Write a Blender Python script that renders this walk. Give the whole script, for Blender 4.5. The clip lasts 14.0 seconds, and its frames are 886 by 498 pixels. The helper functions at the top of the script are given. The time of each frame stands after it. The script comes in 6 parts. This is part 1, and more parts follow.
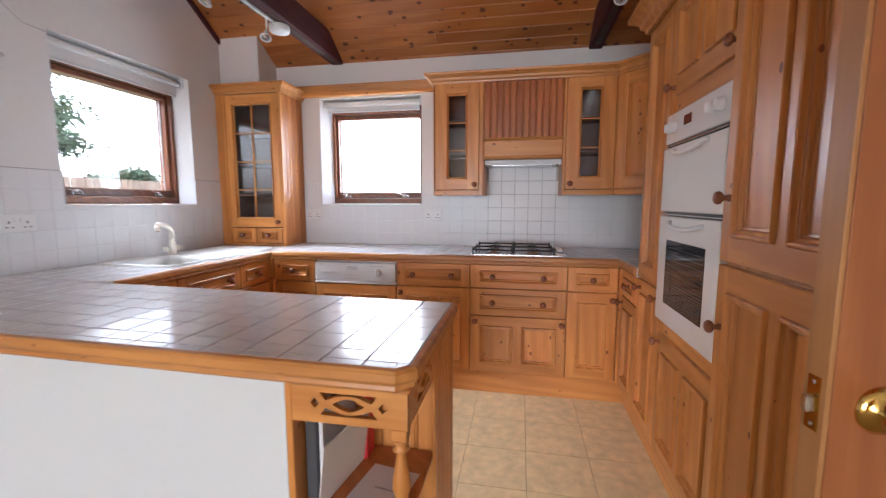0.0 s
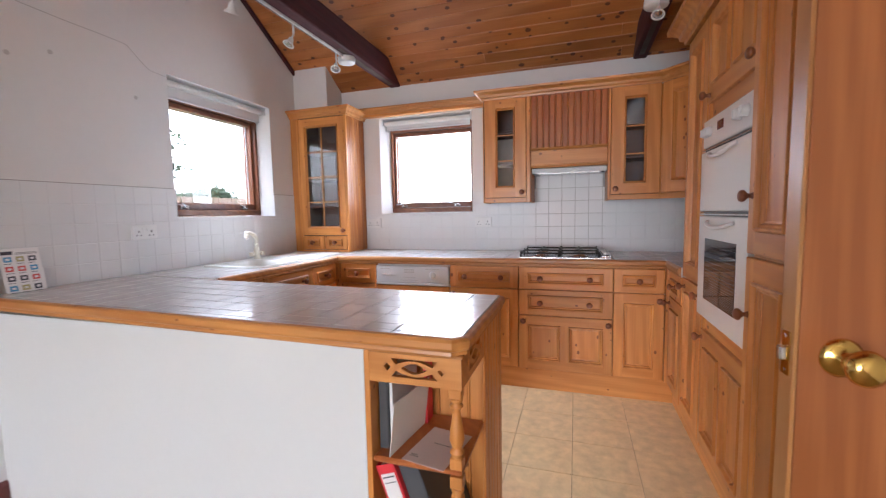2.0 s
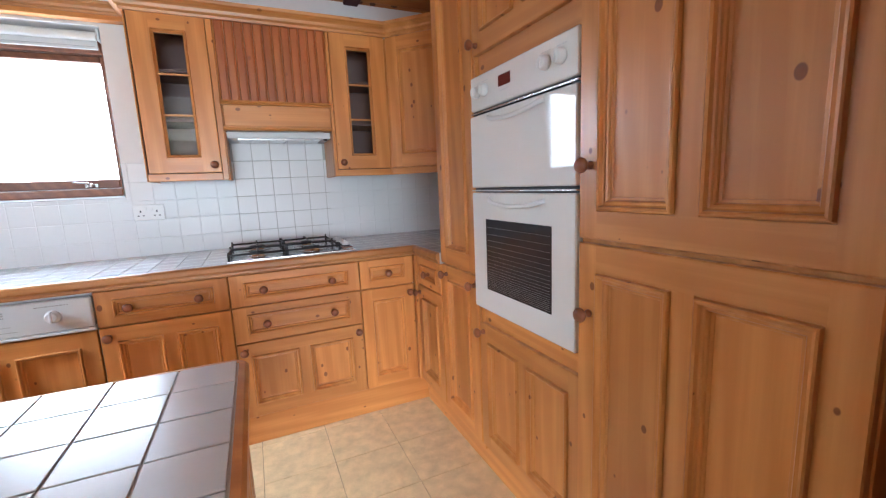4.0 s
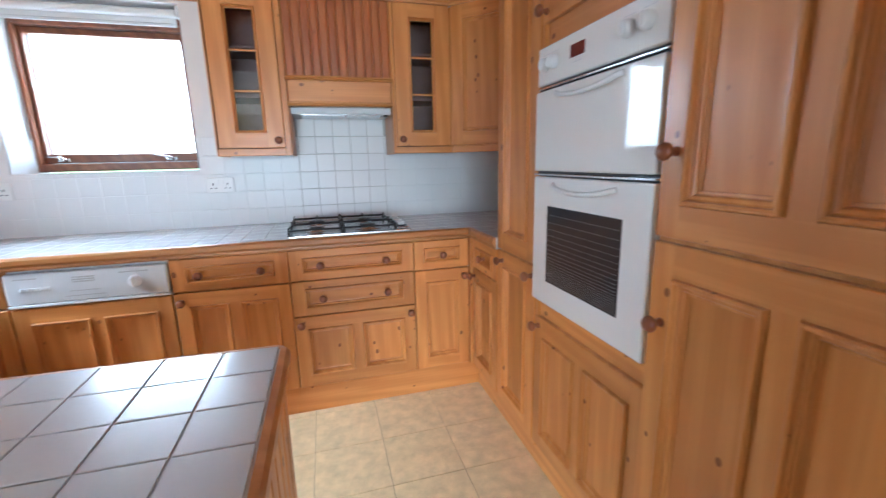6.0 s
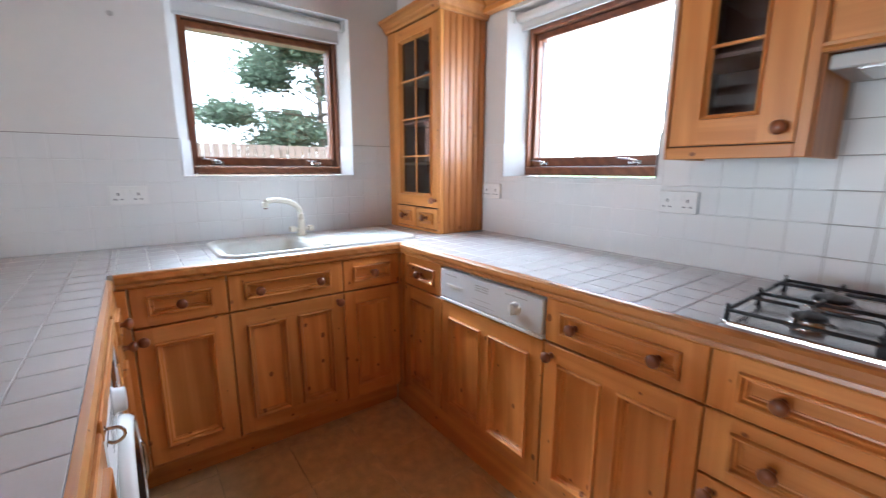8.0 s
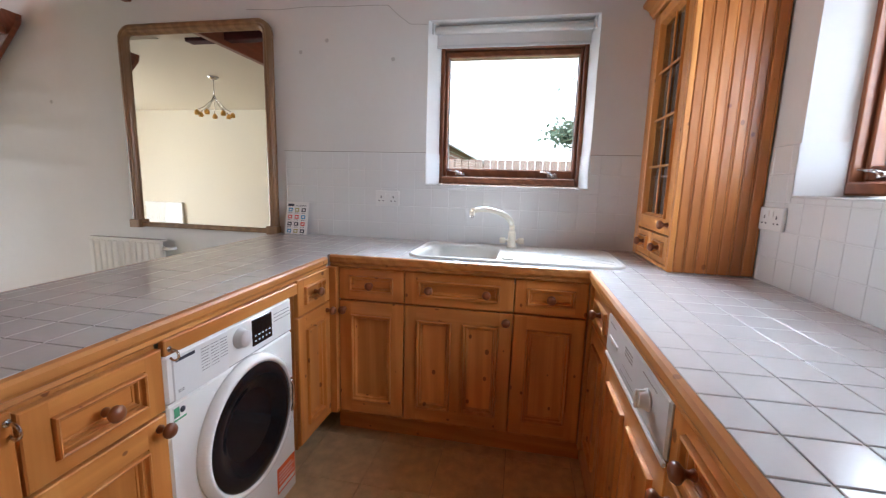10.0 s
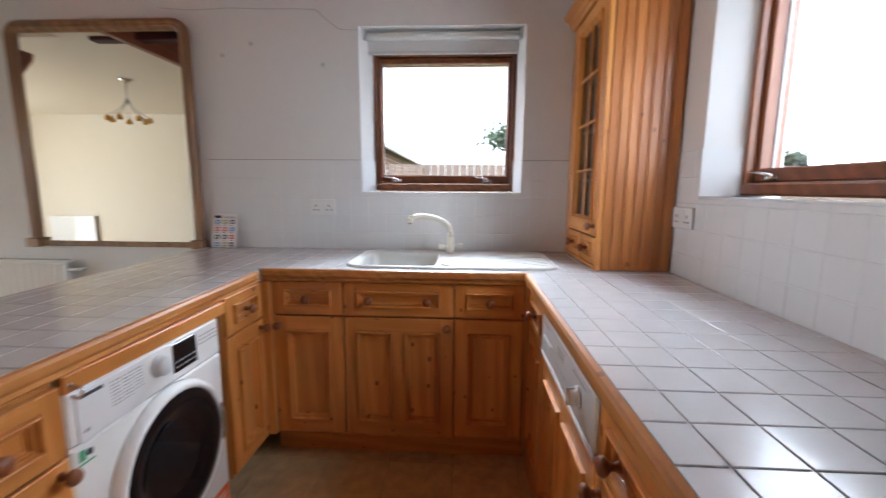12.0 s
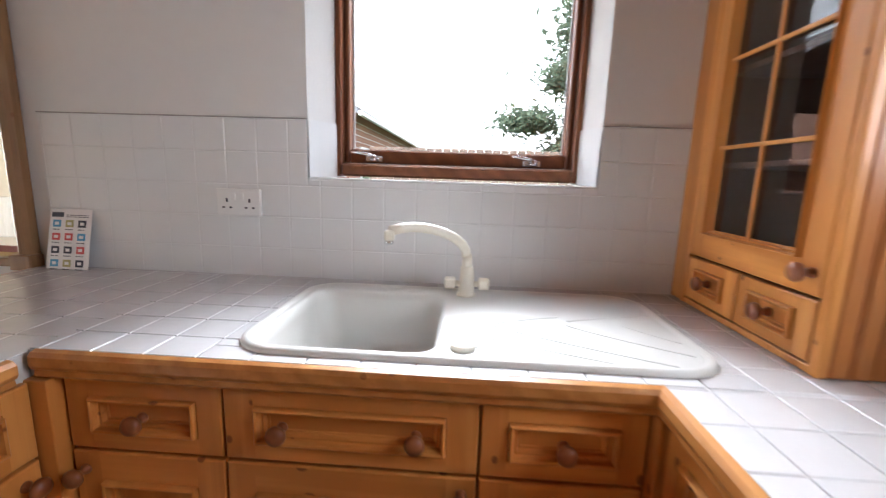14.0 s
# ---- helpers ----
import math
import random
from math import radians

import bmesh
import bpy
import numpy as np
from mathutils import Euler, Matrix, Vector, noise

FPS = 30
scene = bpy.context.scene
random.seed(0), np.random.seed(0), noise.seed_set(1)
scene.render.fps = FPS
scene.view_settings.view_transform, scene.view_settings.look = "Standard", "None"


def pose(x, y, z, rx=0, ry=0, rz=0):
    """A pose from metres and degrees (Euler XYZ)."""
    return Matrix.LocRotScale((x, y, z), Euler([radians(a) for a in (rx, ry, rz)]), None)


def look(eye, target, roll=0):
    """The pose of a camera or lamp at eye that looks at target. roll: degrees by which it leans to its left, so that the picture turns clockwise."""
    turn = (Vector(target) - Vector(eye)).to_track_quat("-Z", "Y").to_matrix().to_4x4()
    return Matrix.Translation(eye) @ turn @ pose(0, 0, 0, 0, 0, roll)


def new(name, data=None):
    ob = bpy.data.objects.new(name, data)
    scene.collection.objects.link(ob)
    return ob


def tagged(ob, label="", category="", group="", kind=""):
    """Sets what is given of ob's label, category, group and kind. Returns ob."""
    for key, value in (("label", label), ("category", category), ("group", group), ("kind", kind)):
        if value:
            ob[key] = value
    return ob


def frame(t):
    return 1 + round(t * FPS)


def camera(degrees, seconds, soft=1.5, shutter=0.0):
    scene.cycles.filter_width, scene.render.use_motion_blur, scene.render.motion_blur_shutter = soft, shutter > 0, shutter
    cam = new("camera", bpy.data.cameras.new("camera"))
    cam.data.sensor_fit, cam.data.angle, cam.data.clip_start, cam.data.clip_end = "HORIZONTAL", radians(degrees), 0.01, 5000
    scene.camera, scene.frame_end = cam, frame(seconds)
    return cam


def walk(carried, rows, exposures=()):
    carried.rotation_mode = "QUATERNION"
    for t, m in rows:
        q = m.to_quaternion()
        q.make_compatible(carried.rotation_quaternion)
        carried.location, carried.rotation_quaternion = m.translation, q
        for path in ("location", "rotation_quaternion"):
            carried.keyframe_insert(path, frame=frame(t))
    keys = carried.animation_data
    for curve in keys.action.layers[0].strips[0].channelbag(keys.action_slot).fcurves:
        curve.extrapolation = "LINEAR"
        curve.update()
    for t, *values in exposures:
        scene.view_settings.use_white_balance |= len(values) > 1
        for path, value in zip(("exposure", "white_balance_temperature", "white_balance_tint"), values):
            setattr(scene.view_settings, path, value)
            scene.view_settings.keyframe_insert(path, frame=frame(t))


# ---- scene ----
cam = camera(94.2, 14.0, soft=1.25, shutter=0.3)
PATH = [
    (0, (0.279, 1.218, 1.27), (-0.091, 3.171, 1.045), -0.0),
    (0.5, (0.337, 0.951, 1.266), (-0.232, 2.859, 1.083), -0.6),
    (1, (0.397, 0.759, 1.263), (-0.22, 2.655, 1.108), -0.9),
    (1.5, (0.4, 0.764, 1.259), (-0.245, 2.65, 1.1), -1.0),
    (2, (0.335, 0.997, 1.244), (-0.277, 2.893, 1.074), -1.1),
    (2.5, (0.305, 1.264, 1.277), (-0.101, 3.214, 1.102), -1.1),
    (3, (0.212, 1.525, 1.262), (0.326, 3.515, 1.092), -1.6),
    (3.5, (0.11, 1.711, 1.267), (0.802, 3.572, 1.03), -2.6),
    (3.7, (0.09, 1.738, 1.25), (0.91, 3.538, 0.956), -2.6),
    (5.8, (0.187, 1.802, 1.297), (0.849, 3.657, 0.948), -1.7),
    (6, (0.149, 1.831, 1.274), (0.681, 3.713, 0.856), -1.3),
    (6.5, (0.248, 2.018, 1.255), (0.275, 3.975, 0.842), -1.2),
    (7, (0.279, 2.325, 1.253), (-0.212, 4.227, 0.879), -0.7),
    (7.5, (0.279, 2.6, 1.267), (-0.695, 4.306, 0.895), -0.3),
    (8, (0.316, 2.826, 1.286), (-1.257, 4.002, 0.911), 0.1),
    (8.5, (0.287, 3.061, 1.263), (-1.521, 3.85, 0.932), 1.1),
    (9, (0.239, 3.318, 1.269), (-1.704, 3.673, 0.954), 1.2),
    (9.2, (0.24, 3.453, 1.255), (-1.733, 3.528, 0.932), 1.0),
    (11.3, (0.342, 3.66, 1.282), (-1.569, 3.156, 0.974), 1.7),
    (11.5, (0.347, 3.653, 1.277), (-1.581, 3.196, 1.007), 1.5),
    (12, (0.257, 3.642, 1.279), (-1.719, 3.538, 0.988), 0.4),
    (12.5, (0.055, 3.643, 1.301), (-1.866, 4.092, 0.973), -0.7),
    (13, (-0.188, 3.652, 1.259), (-2.11, 4.096, 0.93), -0.4),
    (13.5, (-0.519, 3.666, 1.277), (-2.483, 3.822, 0.931), 0.7),
    (14, (-0.816, 3.558, 1.273), (-2.783, 3.448, 0.925), 1.9),
]
walk(cam, [(t, look(eye, target, roll)) for t, eye, target, roll in PATH], exposures=[(0, 0.44, 5700, 12), (1.5, 0.54, 5700, 13), (2.5, 0.45, 5700, 12), (3.0, 0.56, 5500, 8), (3.5, 0.95, 5350, 6), (6.0, 0.9, 4900, 0), (7.0, 0.74, 4900, 0), (7.5, 0.68, 5200, 6), (8.5, 0.46, 5400, 5), (9, 0.34, 5500, 7), (11.5, 0.29, 5700, 9), (12, 0.13, 5700, 8), (13, 0.07, 5750, 9), (13.5, 0.08, 5900, 9), (14, 0.17, 6050, 11)])

# ---- world, sun and large lights ----
world = bpy.data.worlds.new("overcast")
scene.world = world
world.use_nodes = True
wn = world.node_tree
sky = wn.nodes.new("ShaderNodeTexSky")
sky.sky_type, sky.sun_disc = "NISHITA", False
sky.sun_elevation, sky.sun_rotation = radians(38), radians(150)
sky.air_density, sky.dust_density, sky.ozone_density = 1.0, 4.0, 1.0
haze = wn.nodes.new("ShaderNodeHueSaturation")
haze.inputs["Saturation"].default_value, haze.inputs["Value"].default_value = 0.12, 6.5
wn.links.new(sky.outputs[0], haze.inputs["Color"])
wn.links.new(haze.outputs[0], wn.nodes["Background"].inputs[0])
wn.nodes["Background"].inputs[1].default_value = 0.15


def lamp(name, kind, m, energy, color=(1, 1, 1), size=1.0, size_y=1.0):
    data = bpy.data.lights.new(name, kind)
    data.energy, data.color = energy, color
    if kind == "AREA":
        data.shape, data.size, data.size_y = "RECTANGLE", size, size_y
    ob = new(name, data)
    ob.matrix_world = m
    return ob


sun = lamp("sun", "SUN", look((3, -6, 8), (0, 0, 0)), 0.8, (1.0, 0.96, 0.9))
sun.data.angle = radians(15)
# the sky's light in the openings: dining room's garden windows, the north window, and the sky above the west window
lamp("dining_window_light", "AREA", look((-0.6, -4.3, 0.97), (-0.4, 0, 1.05)), 126, (0.99, 0.98, 0.98), 2.6, 1.74)
lamp("west_sky_light", "AREA", look((-6.2, 3.5, 5.0), (-2.2, 3.5, 1.6)), 1080, (0.94, 0.97, 1.0), 3.4, 2.0)
lamp("north_window_light", "AREA", look((-0.97, 4.87, 1.68), (-0.97, 3, 1.4)), 13, (0.93, 0.97, 1.0), 0.8, 0.7)


# ---- plan ----
FLOOR = -0.03
XW, YN, XE = -2.15, 4.555, 1.50        # kitchen walls
XD, YS = 2.1, -4.2                     # dining room's far walls
SLOPE, EAVE = 0.648, 2.41              # sloped ceiling, its height at the north wall
TOP = 0.92                             # worktop
YB = 3.93                              # fronts of the north run
XL = -1.53                             # fronts of the west run
YI = 2.735                             # fronts on the peninsula's kitchen side
YP = 2.09                              # peninsula's white back panel
XR = 0.905                             # fronts of the east run

# ---- materials ----


def material(name, base=(0.8, 0.8, 0.8), rough=0.5, metal=0.0, vary=0.06, scale=6.0, bump=0.0, bump_scale=80.0, coat=0.0, ior=1.5):
    """A plain surface with variation at two scales in tone and gloss, and fine relief."""
    m = bpy.data.materials.new(name)
    m.use_nodes = True
    n, l = m.node_tree.nodes, m.node_tree.links
    b = n["Principled BSDF"]
    b.inputs["Roughness"].default_value, b.inputs["Metallic"].default_value = rough, metal
    b.inputs["Coat Weight"].default_value, b.inputs["IOR"].default_value = coat, ior
    tc = n.new("ShaderNodeTexCoord")
    info = n.new("ShaderNodeObjectInfo")
    add = n.new("ShaderNodeVectorMath")
    l.new(tc.outputs["Object"], add.inputs[0])
    l.new(info.outputs["Random"], add.inputs[1])
    big = n.new("ShaderNodeTexNoise")
    big.inputs["Scale"].default_value, big.inputs["Detail"].default_value = scale, 5
    fine = n.new("ShaderNodeTexNoise")
    fine.inputs["Scale"].default_value, fine.inputs["Detail"].default_value = scale * 14, 3
    for t in (big, fine):
        l.new(add.outputs[0], t.inputs["Vector"])
    mix = n.new("ShaderNodeMath")
    mix.operation = "MULTIPLY_ADD"
    l.new(fine.outputs[0], mix.inputs[0])
    mix.inputs[1].default_value = 0.5
    l.new(big.outputs[0], mix.inputs[2])
    ramp = n.new("ShaderNodeMapRange")
    ramp.inputs[1].default_value, ramp.inputs[2].default_value = 0.35, 1.15
    ramp.inputs[3].default_value, ramp.inputs[4].default_value = 1 - vary, 1 + vary
    l.new(mix.outputs[0], ramp.inputs[0])
    col = n.new("ShaderNodeVectorMath")
    col.operation = "SCALE"
    col.inputs[0].default_value = base
    l.new(ramp.outputs[0], col.inputs["Scale"])
    l.new(col.outputs[0], b.inputs["Base Color"])
    rr = n.new("ShaderNodeMapRange")
    rr.inputs[1].default_value, rr.inputs[2].default_value = 0.3, 0.7
    rr.inputs[3].default_value, rr.inputs[4].default_value = rough * 0.85, min(1, rough * 1.2)
    l.new(big.outputs[0], rr.inputs[0])
    l.new(rr.outputs[0], b.inputs["Roughness"])
    if bump:
        bn = n.new("ShaderNodeTexNoise")
        bn.inputs["Scale"].default_value, bn.inputs["Detail"].default_value = bump_scale, 4
        l.new(add.outputs[0], bn.inputs["Vector"])
        bp = n.new("ShaderNodeBump")
        bp.inputs["Strength"].default_value, bp.inputs["Distance"].default_value = bump, 0.002
        l.new(bn.outputs[0], bp.inputs["Height"])
        l.new(bp.outputs[0], b.inputs["Normal"])
    return m


def timber(name, light, dark, axis, rough=0.36, coat=0.15, knots=1.0, band=26.0, island=False, knot_scale=15.0, knot_size=0.018, knot_color=(0.17, 0.045, 0.010)):
    """Varnished softwood with growth bands, fine streaks and knots; the grain runs along one axis of the object."""
    m = bpy.data.materials.new(name)
    m.use_nodes = True
    n, l = m.node_tree.nodes, m.node_tree.links
    b = n["Principled BSDF"]
    tc = n.new("ShaderNodeTexCoord")
    if island:
        rnd = n.new("ShaderNodeNewGeometry").outputs["Random Per Island"]
    else:
        rnd = n.new("ShaderNodeObjectInfo").outputs["Random"]
    off = n.new("ShaderNodeVectorMath")
    off.operation = "MULTIPLY_ADD"
    l.new(rnd, off.inputs[0])
    off.inputs[1].default_value = (17.3, 11.9, 23.7)
    l.new(tc.outputs["Object"], off.inputs[2])
    k = {"x": 0, "y": 1, "z": 2}[axis]

    def stretched(across, along):
        mp = n.new("ShaderNodeMapping")
        v = [across] * 3
        v[k] = along
        mp.inputs["Scale"].default_value = v
        l.new(off.outputs[0], mp.inputs["Vector"])
        return mp.outputs[0]

    wave = n.new("ShaderNodeTexWave")
    wave.bands_direction = "DIAGONAL"
    wave.inputs["Scale"].default_value, wave.inputs["Distortion"].default_value = band / 3, 7.0
    wave.inputs["Detail"].default_value, wave.inputs["Detail Scale"].default_value = 3.0, 0.7
    l.new(stretched(1, 0.08), wave.inputs["Vector"])
    streak = n.new("ShaderNodeTexNoise")
    streak.inputs["Scale"].default_value, streak.inputs["Detail"].default_value = 90, 4
    l.new(stretched(1, 0.025), streak.inputs["Vector"])
    tone = n.new("ShaderNodeTexNoise")
    tone.inputs["Scale"].default_value, tone.inputs["Detail"].default_value = 5, 3
    l.new(stretched(1, 0.25), tone.inputs["Vector"])
    vor = n.new("ShaderNodeTexVoronoi")
    vor.inputs["Scale"].default_value = knot_scale
    l.new(stretched(1, 0.7), vor.inputs["Vector"])
    # band + streak + tone -> one value
    s1 = n.new("ShaderNodeMath")
    s1.operation = "MULTIPLY_ADD"
    l.new(wave.outputs["Fac"], s1.inputs[0])
    s1.inputs[1].default_value = 0.26
    l.new(tone.outputs[0], s1.inputs[2])
    s2 = n.new("ShaderNodeMath")
    s2.operation = "MULTIPLY_ADD"
    l.new(streak.outputs[0], s2.inputs[0])
    s2.inputs[1].default_value = 0.5
    l.new(s1.outputs[0], s2.inputs[2])
    ramp = n.new("ShaderNodeValToRGB")
    ramp.color_ramp.elements[0].position, ramp.color_ramp.elements[0].color = 0.45, (*dark, 1)
    ramp.color_ramp.elements[1].position, ramp.color_ramp.elements[1].color = 1.0, (*light, 1)
    mr = n.new("ShaderNodeMapRange")
    mr.inputs[1].default_value, mr.inputs[2].default_value = 0.25, 1.35
    l.new(s2.outputs[0], mr.inputs[0])
    l.new(mr.outputs[0], ramp.inputs[0])
    kn = n.new("ShaderNodeMapRange")
    kn.interpolation_type = "SMOOTHSTEP"
    kn.inputs[1].default_value, kn.inputs[2].default_value = 0.045, 0.085
    kn.inputs[3].default_value, kn.inputs[4].default_value = 0.85 * knots, 0.0
    pick = n.new("ShaderNodeSeparateColor")
    l.new(vor.outputs["Color"], pick.inputs[0])
    grow = n.new("ShaderNodeMapRange")
    grow.inputs[1].default_value, grow.inputs[2].default_value = 0.1, 1.0
    grow.inputs[3].default_value, grow.inputs[4].default_value = 0.05 - knot_size, -0.065 - knot_size
    l.new(pick.outputs[0], grow.inputs[0])
    near = n.new("ShaderNodeMath")
    l.new(vor.outputs["Distance"], near.inputs[0])
    l.new(grow.outputs[0], near.inputs[1])
    l.new(near.outputs[0], kn.inputs[0])
    mix = n.new("ShaderNodeMix")
    mix.data_type = "RGBA"
    l.new(kn.outputs[0], mix.inputs[0])
    l.new(ramp.outputs[0], mix.inputs[6])
    mix.inputs[7].default_value = (*knot_color, 1)
    # each board a little lighter or darker
    tint = n.new("ShaderNodeMapRange")
    tint.inputs[3].default_value, tint.inputs[4].default_value = 0.86, 1.12
    l.new(rnd, tint.inputs[0])
    sc = n.new("ShaderNodeVectorMath")
    sc.operation = "SCALE"
    l.new(mix.outputs[2], sc.inputs[0])
    l.new(tint.outputs[0], sc.inputs["Scale"])
    l.new(sc.outputs[0], b.inputs["Base Color"])
    rr = n.new("ShaderNodeMapRange")
    rr.inputs[3].default_value, rr.inputs[4].default_value = rough * 0.8, rough * 1.35
    l.new(streak.outputs[0], rr.inputs[0])
    l.new(rr.outputs[0], b.inputs["Roughness"])
    b.inputs["Coat Weight"].default_value, b.inputs["Coat Roughness"].default_value = coat, 0.18
    bp = n.new("ShaderNodeBump")
    bp.inputs["Strength"].default_value, bp.inputs["Distance"].default_value = 0.12, 0.0008
    l.new(s2.outputs[0], bp.inputs["Height"])
    l.new(bp.outputs[0], b.inputs["Normal"])
    return m


def glass(name, tint=(1, 1, 1)):
    m = bpy.data.materials.new(name)
    m.use_nodes = True
    b = m.node_tree.nodes["Principled BSDF"]
    b.inputs["Base Color"].default_value = (*tint, 1)
    b.inputs["Transmission Weight"].default_value, b.inputs["Roughness"].default_value, b.inputs["IOR"].default_value = 1.0, 0.0, 1.45
    return m


def leaf_material(name, base):
    """Thin leaves: half of the light is thrown back, half shines through, each leaf of its own tone."""
    m = bpy.data.materials.new(name)
    m.use_nodes = True
    n, l = m.node_tree.nodes, m.node_tree.links
    n.remove(n["Principled BSDF"])
    geo = n.new("ShaderNodeNewGeometry")
    tone = n.new("ShaderNodeMapRange")
    tone.inputs[3].default_value, tone.inputs[4].default_value = 0.65, 1.35
    l.new(geo.outputs["Random Per Island"], tone.inputs[0])
    col = n.new("ShaderNodeVectorMath")
    col.operation = "SCALE"
    col.inputs[0].default_value = base
    l.new(tone.outputs[0], col.inputs["Scale"])
    front_side, through_side, mix = n.new("ShaderNodeBsdfDiffuse"), n.new("ShaderNodeBsdfTranslucent"), n.new("ShaderNodeMixShader")
    l.new(col.outputs[0], front_side.inputs["Color"])
    l.new(col.outputs[0], through_side.inputs["Color"])
    l.new(front_side.outputs[0], mix.inputs[1])
    l.new(through_side.outputs[0], mix.inputs[2])
    l.new(mix.outputs[0], n["Material Output"].inputs["Surface"])
    return m


PL, PD = (0.75, 0.346, 0.090), (0.55, 0.215, 0.047)
PINE_V = timber("pine_upright", PL, PD, "z")
PINE_H = timber("pine_level", PL, PD, "x")
PINE_EDGE = timber("pine_edge", (0.64, 0.30, 0.082), (0.43, 0.17, 0.04), "x", knots=0.8)
PINE_SIDE = timber("pine_side_boards", (0.60, 0.245, 0.060), (0.43, 0.152, 0.034), "z", knots=0.8)
PINE_RED = timber("pine_beaded", (0.52, 0.175, 0.042), (0.36, 0.105, 0.024), "z", knots=0.6)
CEILING_PINE = timber("ceiling_pine", (0.55, 0.215, 0.055), (0.36, 0.12, 0.026), "x", rough=0.45, island=True, knot_scale=13.0, knot_size=0.10, knot_color=(0.06, 0.016, 0.006))
BEAM = timber("stained_beam", (0.10, 0.017, 0.022), (0.055, 0.009, 0.012), "y", rough=0.75, coat=0.0, knots=0.3, knot_color=(0.01, 0.003, 0.003))
FRAME_WOOD = timber("window_timber", (0.27, 0.095, 0.035), (0.15, 0.045, 0.016), "z", rough=0.35, knots=0.3)
FRAME_WOOD_H = timber("window_timber_level", (0.27, 0.095, 0.035), (0.15, 0.045, 0.016), "y", rough=0.35, knots=0.3)
KNOB_WOOD = timber("knob_wood", (0.33, 0.12, 0.045), (0.2, 0.06, 0.02), "y", rough=0.36, knots=0.0, coat=0.3)
VENEER = timber("sapele_veneer", (0.38, 0.132, 0.037), (0.25, 0.077, 0.020), "z", rough=0.38, knots=0.0, band=34)
STAIR_WOOD = timber("stair_wood", (0.26, 0.075, 0.032), (0.17, 0.045, 0.018), "x", rough=0.35, knots=0.3)
LIPPING = timber("door_lipping", (0.50, 0.24, 0.08), (0.36, 0.15, 0.045), "z", knots=0.0)
OLD_PINE = timber("mirror_pine", (0.36, 0.2, 0.085), (0.2, 0.105, 0.045), "z", rough=0.45, knots=0.5)
WALL = material("white_wall_paint", (0.72, 0.715, 0.71), 0.75, vary=0.03, scale=2.0, bump=0.25, bump_scale=120)
CREAM = material("cream_wall_paint", (0.66, 0.60, 0.49), 0.75, vary=0.03, scale=2.0, bump=0.25, bump_scale=120)
PANEL = material("white_panel_paint", (0.66, 0.665, 0.66), 0.6, vary=0.025, scale=3.0, bump=0.1)
TILE = material("white_glazed_tile", (0.71, 0.72, 0.73), 0.34, vary=0.005, scale=9.0, bump=0.08, bump_scale=14)
WTILE = material("worktop_tile", (0.61, 0.61, 0.615), 0.22, vary=0.04, scale=9.0, bump=0.12, bump_scale=16, coat=0.25)
GROUT = material("tile_grout", (0.69, 0.70, 0.71), 0.9, vary=0.1, scale=20, bump=0.3)
WGROUT = material("worktop_grout", (0.56, 0.545, 0.53), 0.9, vary=0.15, scale=20, bump=0.3)
VINYL = material("beige_floor_tile", (0.68, 0.51, 0.285), 0.36, vary=0.30, scale=18.0, bump=0.15, bump_scale=60)
HGROUT = material("hob_grout", (0.40, 0.395, 0.385), 0.9, vary=0.1, scale=20)
CRACK = material("crack_shadow", (0.36, 0.35, 0.34), 0.8)
MARK = material("old_filler", (0.52, 0.51, 0.50), 0.8)
LINES = material("glass_print_lines", (0.22, 0.22, 0.22), 0.5)
VINYL_JOINT = material("floor_joint", (0.30, 0.21, 0.12), 0.8, vary=0.1)
CARPET = material("olive_carpet", (0.34, 0.23, 0.10), 0.95, vary=0.15, scale=12, bump=0.8, bump_scale=350)
SKIRT = material("maroon_skirting", (0.13, 0.035, 0.028), 0.35, vary=0.12, scale=8)
WHITE = material("white_enamel", (0.82, 0.82, 0.80), 0.05, vary=0.003, coat=0.0)
PLASTIC = material("white_plastic", (0.76, 0.765, 0.765), 0.35, vary=0.02)
CREAM_PLASTIC = material("cream_plastic", (0.74, 0.70, 0.60), 0.35, vary=0.02)
SINK = material("cream_sink_resin", (0.58, 0.578, 0.55), 0.36, vary=0.02, bump=0.05)
GREYP = material("pale_grey_panel", (0.62, 0.63, 0.64), 0.35, vary=0.03)
BLACK = material("black_gloss", (0.012, 0.012, 0.014), 0.08, vary=0.1)
IRON = material("black_enamel_iron", (0.018, 0.018, 0.02), 0.35, vary=0.2, bump=0.2)
STEEL = material("brushed_steel", (0.62, 0.62, 0.63), 0.21, 1.0, vary=0.05)
BRASS = material("polished_brass", (0.75, 0.52, 0.16), 0.12, 1.0, vary=0.05)
DARK = material("dark_interior", (0.06, 0.035, 0.022), 0.6, vary=0.2)
# pine interior of the glazed cabinets, its shade painted in as dark brown
INSIDE = material("shaded_brown_lining", (0.085, 0.042, 0.028), 0.5, vary=0.15)
BLIND = material("blind_fabric", (0.70, 0.70, 0.70), 0.85, vary=0.03, bump=0.2, bump_scale=400)
RED = material("red_card", (0.62, 0.03, 0.04), 0.45, vary=0.06)
PAPER = material("white_paper", (0.80, 0.78, 0.78), 0.7, vary=0.03)
PINKPAPER = material("printed_paper", (0.70, 0.62, 0.63), 0.7, vary=0.05)
GREYCARD = material("charcoal_card", (0.07, 0.07, 0.075), 0.5, vary=0.15)
INK = material("dark_ink", (0.04, 0.04, 0.06), 0.7)
BLUE = material("blue_print", (0.08, 0.32, 0.55), 0.6)
